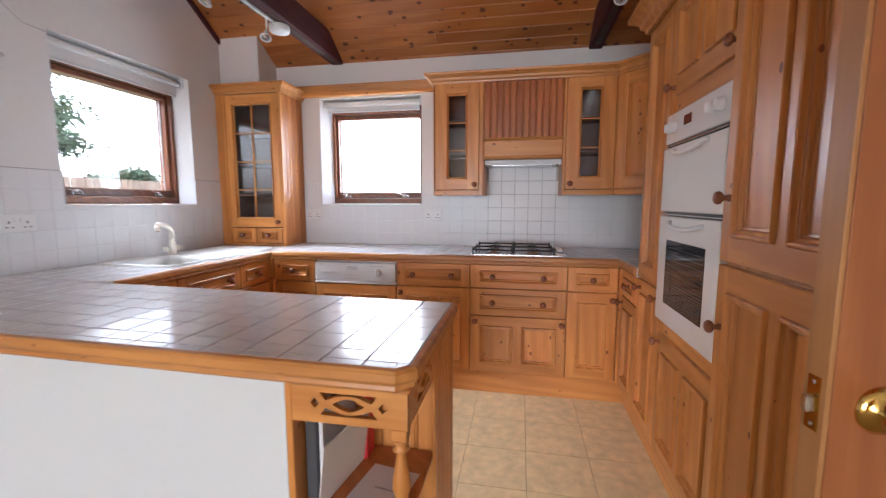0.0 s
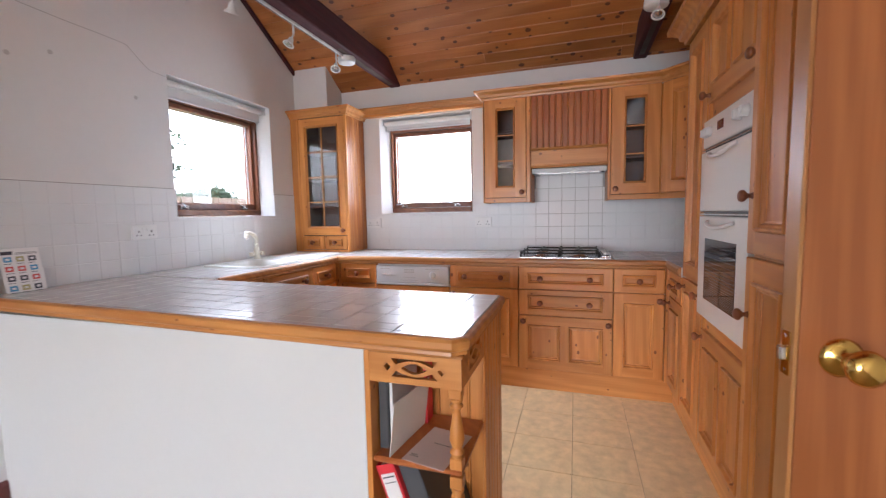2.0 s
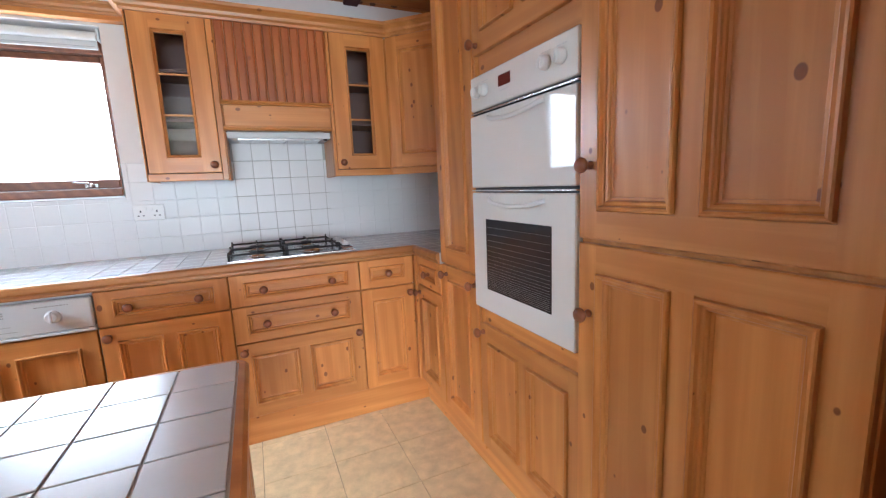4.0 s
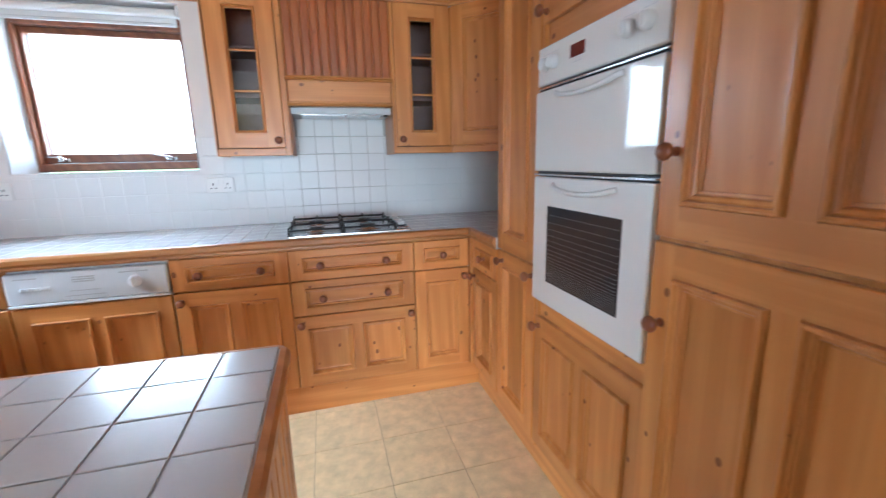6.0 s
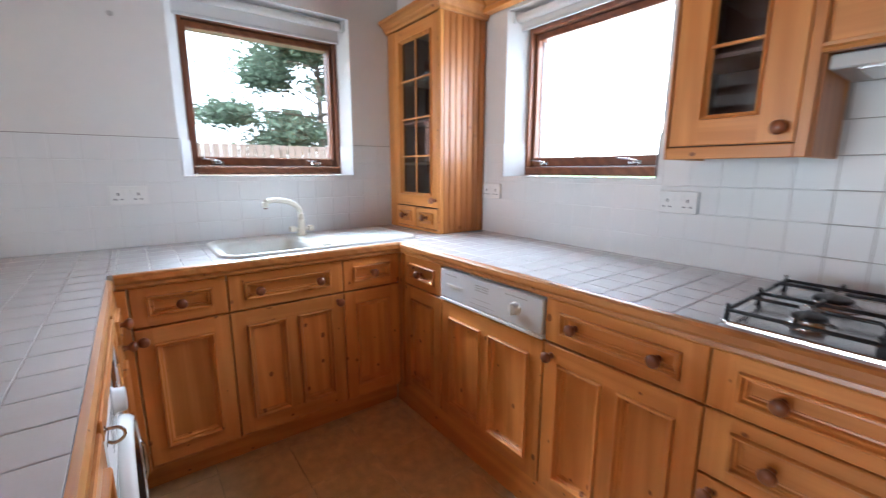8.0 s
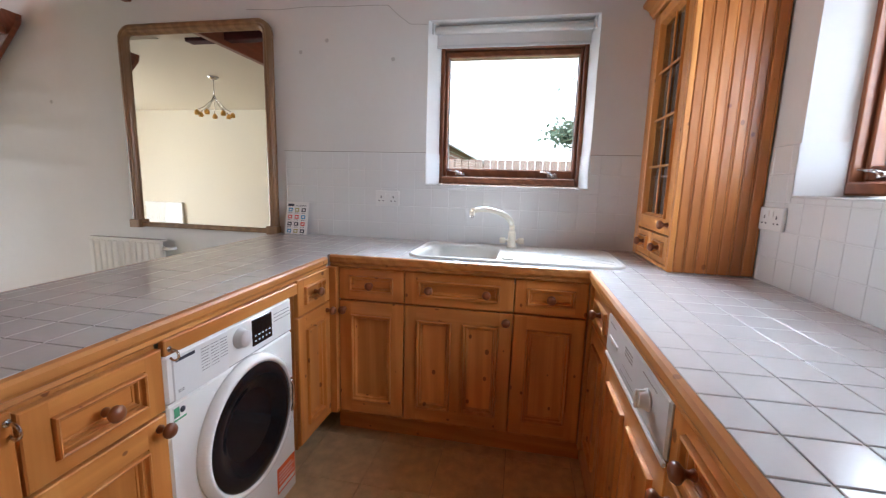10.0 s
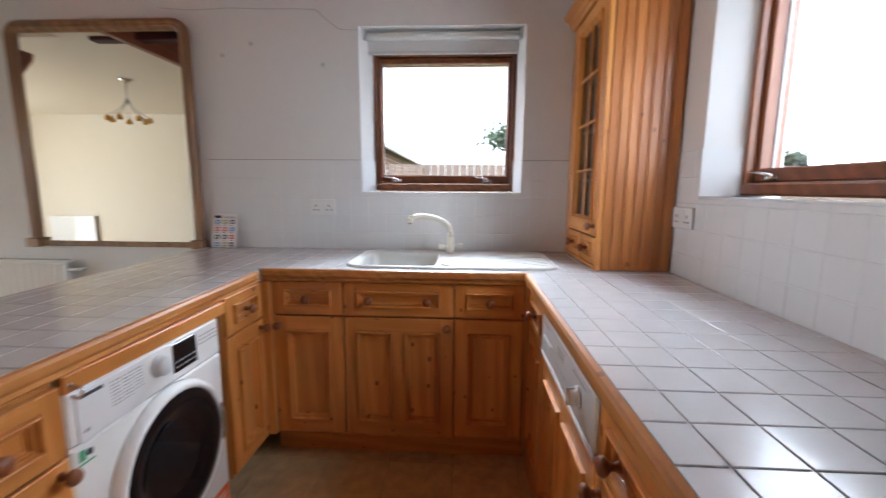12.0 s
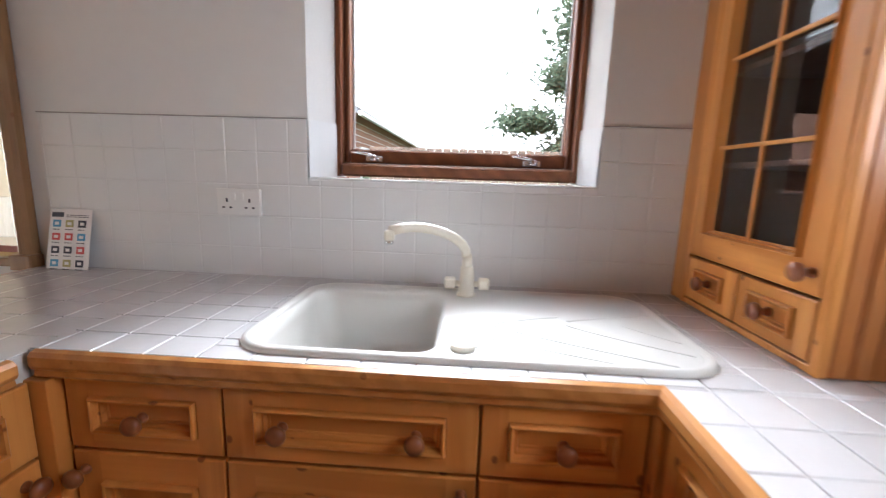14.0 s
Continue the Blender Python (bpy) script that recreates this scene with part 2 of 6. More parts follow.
OLIVE = material("olive_print", (0.40, 0.36, 0.16), 0.6)
REDP = material("red_print", (0.65, 0.08, 0.08), 0.6)
ORANGE = material("orange_sticker", (0.75, 0.14, 0.03), 0.45)
GREEN = material("green_label", (0.10, 0.35, 0.18), 0.5)
AMBER = material("amber_glass_shade", (0.65, 0.33, 0.05), 0.35, vary=0.1)
GLASS = glass("clear_glass")
OVEN_GLASS = material("oven_glass", (0.035, 0.034, 0.038), 0.06, vary=0.05)
MIRROR = material("mirror_glass", (0.86, 0.86, 0.83), 0.01, 1.0, vary=0.0)

# ---- mesh helpers ----


def obj(name, bm, mats, parent=None, label="", m=None):
    bmesh.ops.recalc_face_normals(bm, faces=bm.faces[:])
    me = bpy.data.meshes.new(name)
    bm.to_mesh(me)
    bm.free()
    for mt in (mats if isinstance(mats, (list, tuple)) else [mats]):
        me.materials.append(mt)
    ob = new(name, me)
    if m is not None:
        ob.matrix_basis = m
    if parent is not None:
        ob.parent = parent
    if label:
        tagged(ob, label)
    return ob


def part(name, bm, mats, parent, label=""):
    return obj(name, bm, mats, parent, label)


def thing(name, label, category, m=None, group="", kind=""):
    ob = new(name)
    ob.empty_display_size = 0.05
    if m is not None:
        ob.matrix_basis = m
    return tagged(ob, label, category, group, kind)


def structure(ob, label="", category=""):
    return tagged(ob, label, category, "", "structure")


def cbox(bm, x0, x1, y0, y1, z0, z1, c=0.002, mi=0, m=None):
    """A block with chamfered edges."""
    lo, hi = (min(x0, x1), min(y0, y1), min(z0, z1)), (max(x0, x1), max(y0, y1), max(z0, z1))
    c = min(c, *[(hi[i] - lo[i]) * 0.3 for i in range(3)])
    v = {}
    for s in [(a, b, d) for a in (0, 1) for b in (0, 1) for d in (0, 1)]:
        for ax in range(3):
            p = [(hi[i] if s[i] else lo[i]) + (0 if i == ax else (-c if s[i] else c)) for i in range(3)]
            q = Vector(p)
            v[s, ax] = bm.verts.new(m @ q if m is not None else q)
    F = []
    for ax in range(3):
        o = [i for i in range(3) if i != ax]
        for e in (0, 1):
            loop = []
            for a, b in ((0, 0), (1, 0), (1, 1), (0, 1)):
                s = [0, 0, 0]
                s[ax], s[o[0]], s[o[1]] = e, a, b
                loop.append(v[tuple(s), ax])
            F.append(loop)
    for ax in range(3):
        o = [i for i in range(3) if i != ax]
        for a in (0, 1):
            for b in (0, 1):
                s0, s1 = [0, 0, 0], [0, 0, 0]
                s0[o[0]] = s1[o[0]] = a
                s0[o[1]] = s1[o[1]] = b
                s1[ax] = 1
                s0, s1 = tuple(s0), tuple(s1)
                F.append([v[s0, o[0]], v[s1, o[0]], v[s1, o[1]], v[s0, o[1]]])
    for s in [(a, b, d) for a in (0, 1) for b in (0, 1) for d in (0, 1)]:
        F.append([v[s, 0], v[s, 1], v[s, 2]])
    for loop in F:
        bm.faces.new(loop).material_index = mi


def block(name, box, mats, parent=None, c=0.002, label="", m=None):
    bm = bmesh.new()
    cbox(bm, *box, c=c)
    return obj(name, bm, mats, parent, label, m)


def lathe(bm, profile, seg=16, m=None, mi=0):
    """A turned shape about z from (radius, height) pairs."""
    rings = []
    for r, z in profile:
        ring = []
        for i in range(seg):
            a = 2 * math.pi * i / seg
            p = Vector((max(r, 1e-4) * math.cos(a), max(r, 1e-4) * math.sin(a), z))
            ring.append(bm.verts.new(m @ p if m is not None else p))
        rings.append(ring)
    for a, b in zip(rings, rings[1:]):
        for i in range(seg):
            f = bm.faces.new((a[i], a[(i + 1) % seg], b[(i + 1) % seg], b[i]))
            f.smooth, f.material_index = True, mi
    for ring in (rings[0], rings[-1]):
        bm.faces.new(ring).material_index = mi


def tube(bm, pts, r, seg=8, mi=0, radii=None):
    """A round bar along points."""
    pts = [Vector(p) for p in pts]
    rings, up = [], Vector((0.13, 0.31, 0.94))
    for i, p in enumerate(pts):
        d = (pts[min(i + 1, len(pts) - 1)] - pts[max(i - 1, 0)]).normalized()
        a = d.cross(up)
        a = (a if a.length > 1e-3 else d.cross(Vector((1, 0, 0)))).normalized()
        b = d.cross(a)
        rr = radii[i] if radii else r
        rings.append([bm.verts.new(p + rr * (math.cos(2 * math.pi * j / seg) * a + math.sin(2 * math.pi * j / seg) * b)) for j in range(seg)])
    for a, b in zip(rings, rings[1:]):
        for i in range(seg):
            f = bm.faces.new((a[i], a[(i + 1) % seg], b[(i + 1) % seg], b[i]))
            f.smooth, f.material_index = True, mi
    for ring in (rings[0], rings[-1]):
        bm.faces.new(ring).material_index = mi


def sweep(bm, path, profile, closed=False, mi=0, m=None):
    """A moulding: (out, height) pairs carried along a level path with mitred corners; out is to the right of the way."""
    P = [Vector(p).to_2d() for p in path]
    n, rings = len(P), []
    for i in range(n):
        ds = []
        if closed or i > 0:
            ds.append((P[i] - P[i - 1]).normalized())
        if closed or i < n - 1:
            ds.append((P[(i + 1) % n] - P[i]).normalized())
        ns = [Vector((d.y, -d.x)) for d in ds]
        b = sum(ns, Vector((0, 0)))
        b = b / max(b.length_squared / len(ns), 1e-6) if len(ns) == 1 else b / (1 + ns[0].dot(ns[1]))
        ring = []
        for o, z in profile:
            p = Vector((P[i].x + b.x * o, P[i].y + b.y * o, z))
            ring.append(bm.verts.new(m @ p if m is not None else p))
        rings.append(ring)
    k = len(profile)
    for i in range(n if closed else n - 1):
        a, b = rings[i], rings[(i + 1) % n]
        for j in range(k):
            bm.faces.new((a[j], a[(j + 1) % k], b[(j + 1) % k], b[j])).material_index = mi
    if not closed:
        for ring in (rings[0], rings[-1]):
            bm.faces.new(ring).material_index = mi


def rect_ring(bm, x0, x1, z0, z1, steps, mi=0, fill=True, y=0.0, fill_mi=None):
    """A stepped frame that goes inwards from a rectangle in the front plane: (inset, depth) pairs, then the field."""
    loops = []
    for ins, dep in steps:
        loops.append([bm.verts.new((x, y + dep, z)) for x, z in ((x0 + ins, z0 + ins), (x1 - ins, z0 + ins), (x1 - ins, z1 - ins), (x0 + ins, z1 - ins))])
    for a, b in zip(loops, loops[1:]):
        for i in range(4):
            bm.faces.new((a[i], a[(i + 1) % 4], b[(i + 1) % 4], b[i])).material_index = mi
    if fill:
        bm.faces.new(loops[-1]).material_index = mi if fill_mi is None else fill_mi


def minus(r, h):
    """What is left of rectangle r (x0, x1, y0, y1) outside h."""
    x0, x1, y0, y1 = r
    a, b, c, d = max(x0, h[0]), min(x1, h[1]), max(y0, h[2]), min(y1, h[3])
    if a >= b or c >= d:
        return [r]
    out = [(x0, a, y0, y1), (b, x1, y0, y1), (a, b, y0, c), (a, b, d, y1)]
    return [q for q in out if q[1] - q[0] > 0.004 and q[3] - q[2] > 0.004]


# ---- kitchen joinery ----
MOULD = [(0.0, 0.0), (0.0008, 0.003), (0.0022, 0.003), (0.003, -0.006), (0.0055, -0.0075), (0.009, -0.006), (0.0105, 0.001), (0.0125, 0.004), (0.0165, 0.003), (0.0185, 0.007), (0.0195, 0.0125), (0.0235, 0.0135), (0.0245, 0.0165)]


def knob(parent, x, z, y=0.0, size=1.13):
    bm = bmesh.new()
    prof = [(0.0095, 0), (0.0095, 0.004), (0.007, 0.008), (0.0065, 0.014), (0.011, 0.019), (0.0165, 0.024), (0.0175, 0.030), (0.014, 0.036), (0.006, 0.039), (0.001, 0.0395)]
    lathe(bm, [(r * size, h * size) for r, h in prof], 14, Matrix.Translation((x, y, z)) @ Matrix.Rotation(radians(90), 4, "X"))
    return part("knob", bm, KNOB_WOOD, parent, "turned dark wooden knob")


def front(parent, name, x0, x1, z0, z1, panels=1, knobs=(), stile=0.055, rail=0.055, y=0.0, mid=0.05, mould=1.0, glazed=False):
    """A framed pine door or drawer front with moulded recessed panels, and its knobs: one connected mesh a frame."""
    g, th, c = 0.0026, 0.02, 0.003
    x0, x1, z0, z1 = x0 + g, x1 - g, z0 + g, z1 - g
    w = (x1 - x0 - 2 * stile - (panels - 1) * mid) / panels
    xs = [x0 + c]
    for i in range(panels):
        xs += [x0 + stile + i * (w + mid), x0 + stile + i * (w + mid) + w]
    xs.append(x1 - c)
    zs = [z0 + c, z0 + rail, z1 - rail, z1 - c]
    bm = bmesh.new()
    V = {(i, k): bm.verts.new((xs[i], y, zs[k])) for i in range(len(xs)) for k in range(4)}
    last = len(xs) - 2
    holes = []
    for i in range(last + 1):
        for k in range(3):
            if i % 2 == 1 and k == 1:
                holes.append((xs[i], xs[i + 1]))
                continue
            f = bm.faces.new((V[i, k], V[i + 1, k], V[i + 1, k + 1], V[i, k + 1]))
            f.material_index = 0 if i in (0, last) or (k == 1) else 1
    rim = [V[i, 0] for i in range(len(xs))] + [V[last + 1, k] for k in (1, 2, 3)] + [V[i, 3] for i in range(last, -1, -1)] + [V[0, k] for k in (2, 1)]
    n = len(rim)
    prev = rim
    for dy, grow in ((c, c), (th, c)):
        ring = []
        for v in rim:
            px = v.co.x + (-grow if abs(v.co.x - xs[0]) < 1e-6 else grow if abs(v.co.x - xs[-1]) < 1e-6 else 0)
            pz = v.co.z + (-grow if abs(v.co.z - zs[0]) < 1e-6 else grow if abs(v.co.z - zs[-1]) < 1e-6 else 0)
            ring.append(bm.verts.new((px, y + dy, pz)))
        for q in range(n):
            bm.faces.new((prev[q], prev[(q + 1) % n], ring[(q + 1) % n], ring[q]))
        prev = ring
    if glazed:
        inner = [bm.verts.new((px, y + th, pz)) for px, pz in ((xs[1] - 0.002, zs[1] - 0.002), (xs[2] + 0.002, zs[1] - 0.002), (xs[2] + 0.002, zs[2] + 0.002), (xs[1] - 0.002, zs[2] + 0.002))]
        ring = [bm.edges.get((prev[q], prev[(q + 1) % n])) for q in range(n)] + [bm.edges.new((inner[q], inner[(q + 1) % 4])) for q in range(4)]
        bmesh.ops.triangle_fill(bm, edges=ring, use_beauty=True)
    else:
        bm.faces.new(prev)
    steps = [(p * mould, d * 1.5 if d < 0 else d) for p, d in MOULD]
    for a, b in holes:
        rect_ring(bm, a, b, zs[1], zs[2], steps, 1 if b - a > z1 - z0 else 0, False, y)
    bmesh.ops.remove_doubles(bm, verts=bm.verts[:], dist=1e-5)
    d = part(name, bm, [PINE_V, PINE_H], parent)
    e = steps[-1][0] - 0.002
    for a, b in ([] if glazed else holes):
        bm = bmesh.new()
        cbox(bm, a + e, b - e, y + steps[-1][1] - 0.001, y + 0.018, zs[1] + e, zs[2] - e, 0.0)
        part("panel", bm, PINE_H if b - a > z1 - z0 else PINE_V, d)
    for kx, kz in knobs:
        knob(d, kx, kz, y)
    return d


def drawer_front(parent, x0, x1, z0, z1, knobs, y=0.0):
    s = 0.05 if x1 - x0 < 0.4 else 0.06
    return front(parent, "drawer", x0, x1, z0, z1, 1, knobs, min(s, (x1 - x0) * 0.2), 0.036, y, mould=1.12)


def base_unit(x, y, rz, w, label, panels=1, drawers=1, knobs_d=1, door_knobs=(), depth=0.56, z0=0.12, group="base units", top=0.86, tops=None):
    """A floor cabinet: carcase, drawer fronts and a door. Local x runs along its front, local y into it."""
    t = thing("base_cabinet", label, "kitchen cabinet", pose(x, y, FLOOR, 0, 0, rz), group)
    f = -FLOOR
    part("carcase", box_bm(0.001, w - 0.001, 0.022, depth, 0.10 + f, top + f), PINE_V, t)
    tops = tops or [0.86, 0.70] if drawers == 1 else [0.86, 0.70, 0.515]
    for a, b in zip(tops, tops[1:]):
        kz = (a + b) / 2 + f
        ks = [(w / 2, kz)] if knobs_d == 1 else [(w * 0.24, kz), (w * 0.76, kz)]
        drawer_front(t, 0, w, b + f, a + f, ks)
    zd = tops[-1]
    front(t, "door", 0, w, z0 + f, zd - 0.003 + f, panels, [(kx, kz + f) for kx, kz in door_knobs], 0.058 if w > 0.28 else 0.05, 0.063, mould=1.2)
    return t


def box_bm(*b, c=0.002):
    bm = bmesh.new()
    cbox(bm, *b, c=c)
    return bm


CORNICE = [(0.0, 0.0), (0.012, 0.0), (0.014, 0.012), (0.026, 0.020), (0.030, 0.034), (0.046, 0.046), (0.060, 0.052), (0.062, 0.068), (0.0, 0.068)]


def cornice(parent, path, z, scale=1.0):
    bm = bmesh.new()
    sweep(bm, path, [(o * scale, z + h * scale) for o, h in CORNICE])
    return part("cornice", bm, PINE_EDGE, parent, "moulded pine cornice")


def beadboard(parent, mat, x0, x1, z0, z1, y=0.0, pitch=0.045, th=0.012, m=None):
    """Upright boards, each a part, with a groove and a bead at each joint."""
    n = max(1, round((x1 - x0) / pitch))
    w = (x1 - x0) / n
    bm = bmesh.new()
    cbox(bm, 0.0008, w - 0.008, 0, th, z0, z1, 0.004)
    cbox(bm, w - 0.0082, w - 0.0006, 0.001, th, z0, z1, 0.0026)
    first = part("board", bm, mat, parent)
    for i in range(n):
        ob = first
        if i:
            ob = new("board", first.data)
            ob.parent = parent
        ob.matrix_basis = (m or Matrix()) @ pose(x0 + i * w, y, 0)


def glazed_door(parent, x0, x1, z0, z1, cols, rows, knobs, y=0.0, stile=0.055, rail=0.06):
    """A framed door whose field is glass behind thin glazing bars."""
    door = front(parent, "door", x0 - 0.002, x1 + 0.002, z0 - 0.002, z1 + 0.002, 1, knobs, stile, rail, y, mould=0.65, glazed=True)
    i, bar = 0.014, 0.010
    a, b, c, d = x0 + stile + i, x1 - stile - i, z0 + rail + i, z1 - rail - i
    for k in range(1, cols):
        xm = a + (b - a) * k / cols
        part("glazing_bar", box_bm(xm - bar / 2, xm + bar / 2, y + 0.004, y + 0.0125, c - 0.004, d + 0.004), PINE_V, door)
    for k in range(1, rows):
        zm = c + (d - c) * k / rows
        part("glazing_bar", box_bm(a - 0.004, b + 0.004, y + 0.003, y + 0.012, zm - bar / 2, zm + bar / 2), PINE_H, door)
    pane = part("glass_pane", box_bm(a - 0.008, b + 0.008, y + 0.0145, y + 0.0175, c - 0.008, d + 0.008, c=0.0004), GLASS, door, "clear glass pane")
    pane.visible_shadow = False
    return door


def hollow(parent, x0, x1, y0, y1, z0, z1, shelves, mats=None):
    """An open carcase with shelves."""
    bm = bmesh.new()
    t = 0.016
    cbox(bm, x0, x0 + t, y0, y1, z0, z1)
    cbox(bm, x1 - t, x1, y0, y1, z0, z1)
    cbox(bm, x0 + t, x1 - t, y1 - 0.008, y1, z0, z1)
    cbox(bm, x0 + t, x1 - t, y0, y1 - 0.008, z0, z0 + t)
    cbox(bm, x0 + t, x1 - t, y0, y1 - 0.008, z1 - t, z1)
    part("carcase", bm, mats or PINE_V, parent)
    for s in shelves:
        part("shelf", box_bm(x0 + t, x1 - t, y0 + 0.03, y1 - 0.009, s, s + 0.015), mats or PINE_H, parent)


# ---- shell of the place ----
def wall(name, u0, u1, z0, z1, holes, m, mat, th=0.3):
    """A wall in its own plane (x along, y into it) with openings through it."""
    bm = bmesh.new()
    rects = [(u0, u1, z0, z1)]
    for h in holes:
        rects = [q for r in rects for q in minus(r, h)]
    for a, b, c, d in rects:
        cbox(bm, a, b, 0, th, c, d, 0.0)
    return structure(obj(name, bm, mat, None, "", m), "white painted plaster wall", "wall")


TT = 1.437                               # top of the wall tiles
W1 = (3.037, 3.962, 1.249, 2.165)        # west window's opening: y0, y1, z0, z1
W2 = (-1.415, -0.53, 1.248, 2.13)      # north window's opening: x0, x1, z0, z1
# the west wall seen from inside: local x = world y, local y = into the wall (-x)
wall("wall_west", YS, YN, FLOOR - 0.1, 5.2, [W1], pose(XW, 0, 0, 0, 0, 90), WALL)
wall("wall_north", XW - 0.3, XE + 0.3, FLOOR - 0.1, 2.75, [W2], pose(0, YN, 0), WALL)
wall("wall_east", -YN, -1.99, FLOOR - 0.1, 5.2, [], pose(XE, 0, 0, 0, 0, -90), WALL)
wall("wall_dining_east", -2.14, -YS, FLOOR - 0.1, 5.2, [], pose(XD, 0, 0, 0, 0, -90), CREAM)
wall("wall_dining_south", -XD - 0.3, -XW + 0.3, FLOOR - 0.1, 5.2, [(-0.7, 1.9, 0.08, 1.86)], pose(0, YS, 0, 0, 0, 180), CREAM)
# the stub wall that closes the dining room behind the tall units
structure(block("wall_stub", (XE, XD + 0.3, 2.14, 2.3, FLOOR - 0.1, 5.2), WALL, None, 0.0), "white painted stub wall", "wall")

bm = bmesh.new()
cbox(bm, XW - 0.3, XD + 0.3, YS - 0.3, YN + 0.3, FLOOR - 0.14, FLOOR - 0.006, 0.0)
floor = structure(obj("floor", bm, VINYL_JOINT), "beige vinyl tile floor with dark joints", "floor")
structure(block("floor_dining", (XW, XD, YS, YP + 0.01, FLOOR - 0.005, FLOOR), CARPET, None, 0.0), "olive brown carpet", "floor")

# sloped ceiling of pine boards, one mesh
RIDGE_Y = 0.6
bm = bmesh.new()
ang = math.atan(SLOPE)
run = (YN - RIDGE_Y) / math.cos(ang)
board = 0.092
for i in range(int(run / board) + 1):
    mm = Matrix.Translation((0, YN + 0.06, EAVE - SLOPE * 0.06)) @ Matrix.Rotation(-ang, 4, "X") @ Matrix.Translation((0, -i * board, 0))
    x = XW - 0.02 - random.random() * 1.5
    while x < XE + 0.05:
        e = x + 2.6 + random.random() * 1.2
        cbox(bm, max(x, XW - 0.02) + 0.0004, min(e, XE + 0.02) - 0.0004, -board + 0.0006, -0.0006, 0.0, 0.018, 0.0035, 0, mm)
        x = e
structure(obj("ceiling", bm, CEILING_PINE), "sloped tongue-and-groove pine board ceiling", "ceiling")
zr = EAVE + SLOPE * (YN - RIDGE_Y)
bm = bmesh.new()
v = [bm.verts.new(p) for p in ((XW - 0.3, YN + 0.3, EAVE - SLOPE * 0.3 + 0.04), (XD + 0.3, YN + 0.3, EAVE - SLOPE * 0.3 + 0.04), (XD + 0.3, RIDGE_Y, zr + 0.04), (XW - 0.3, RIDGE_Y, zr + 0.04),
                               (XD + 0.3, YS - 0.3, zr - SLOPE * 4.0), (XW - 0.3, YS - 0.3, zr - SLOPE * 4.0))]
for q in ((0, 1, 2, 3), (3, 2, 4, 5)):
    bm.faces.new([v[i] for i in q])
geo = bmesh.ops.solidify(bm, geom=bm.faces[:], thickness=-0.12)
structure(obj("ceiling_roof", bm, CEILING_PINE), "pine-lined roof slope", "roof")

# dark batten where the ceiling meets the west wall
bm = bmesh.new()
mm = Matrix.Translation((XW, YN, EAVE)) @ Matrix.Rotation(-ang, 4, "X")
cbox(bm, 0.0, 0.022, -run, 0, -0.035, 0.0, 0.002, 0, mm)
structure(obj("trim_ceiling", bm, BEAM), "dark stained batten along the sloping ceiling", "trim")

# tie beams with spotlight tracks


def spotlight(x, y, z, turn, name="spotlight"):
    t = thing(name, "white track spotlight with a bell-shaped head", "spotlight", pose(x, y, z, 0, 0, turn), "track spotlights")
    bm = bmesh.new()
    tube(bm, [(0, 0, 0), (0, 0, -0.05)], 0.006)
    tube(bm, [(0, 0, -0.05), (0.0, 0.01, -0.075), (0.0, 0.012, -0.085)], 0.005)
    part("stem", bm, PLASTIC, t)
    bm = bmesh.new()
    lathe(bm, [(0.008, 0.0), (0.014, -0.006), (0.016, -0.022), (0.024, -0.036), (0.033, -0.046), (0.034, -0.05), (0.029, -0.05), (0.014, -0.03)], 16,
          Matrix.Translation((0, 0.012, -0.078)) @ Matrix.Rotation(radians(28), 4, "X"))
    head = part("head", bm, PLASTIC, t)
    bm = bmesh.new()
    lathe(bm, [(0.001, -0.040), (0.026, -0.044), (0.026, -0.047), (0.001, -0.047)], 14, Matrix.Translation((0, 0.012, -0.078)) @ Matrix.Rotation(radians(28), 4, "X"))
    part("lamp_lens", bm, STEEL, head)
    return t


def tie_beam(x0, x1, tx, spots, disc, zb):
    y0 = 0.7
    b = structure(block("beam", (x0, x1, y0, YN, zb, zb + 0.18), BEAM, None, 0.006), "dark stained timber tie beam", "beam")
    tr = thing("lighting_track", "white spotlight track under the beam", "track light", pose(tx, 0, zb))
    bm = bmesh.new()
    cbox(bm, -0.009, 0.009, disc - 1.35, disc, -0.019, -0.001, 0.002)
    part("rail", bm, PLASTIC, tr)
    bm = bmesh.new()
    cbox(bm, -0.003, 0.003, disc - 1.34, disc - 0.01, -0.0215, -0.0185, 0.001)
    part("slot", bm, GREYCARD, tr)
    bm = bmesh.new()
    lathe(bm, [(0.05, 0.0), (0.062, -0.003), (0.063, -0.010), (0.063, -0.036), (0.058, -0.043), (0.02, -0.045)], 28, Matrix.Translation((0.0, disc + 0.06, -0.001)))
    part("transformer", bm, PLASTIC, tr, "round white transformer")
    for y, a in spots:
        spotlight(tx, y, zb - 0.02, a)
    part("cable_slot", box_bm(x0 + 0.03, x1 - 0.03, disc - 0.1, YN - 0.1, zb - 0.0022, zb + 0.004, c=0.0), DARK, b, "dark cable slot")


tie_beam(-1.288, -1.190, -1.272, [(2.70, 60), (3.16, 150), (3.62, 200)], 3.70, 2.40)
tie_beam(0.744, 0.838, 0.745, [(3.1, 20), (3.50, 160)], 3.54, 2.392)

# ---- windows ----


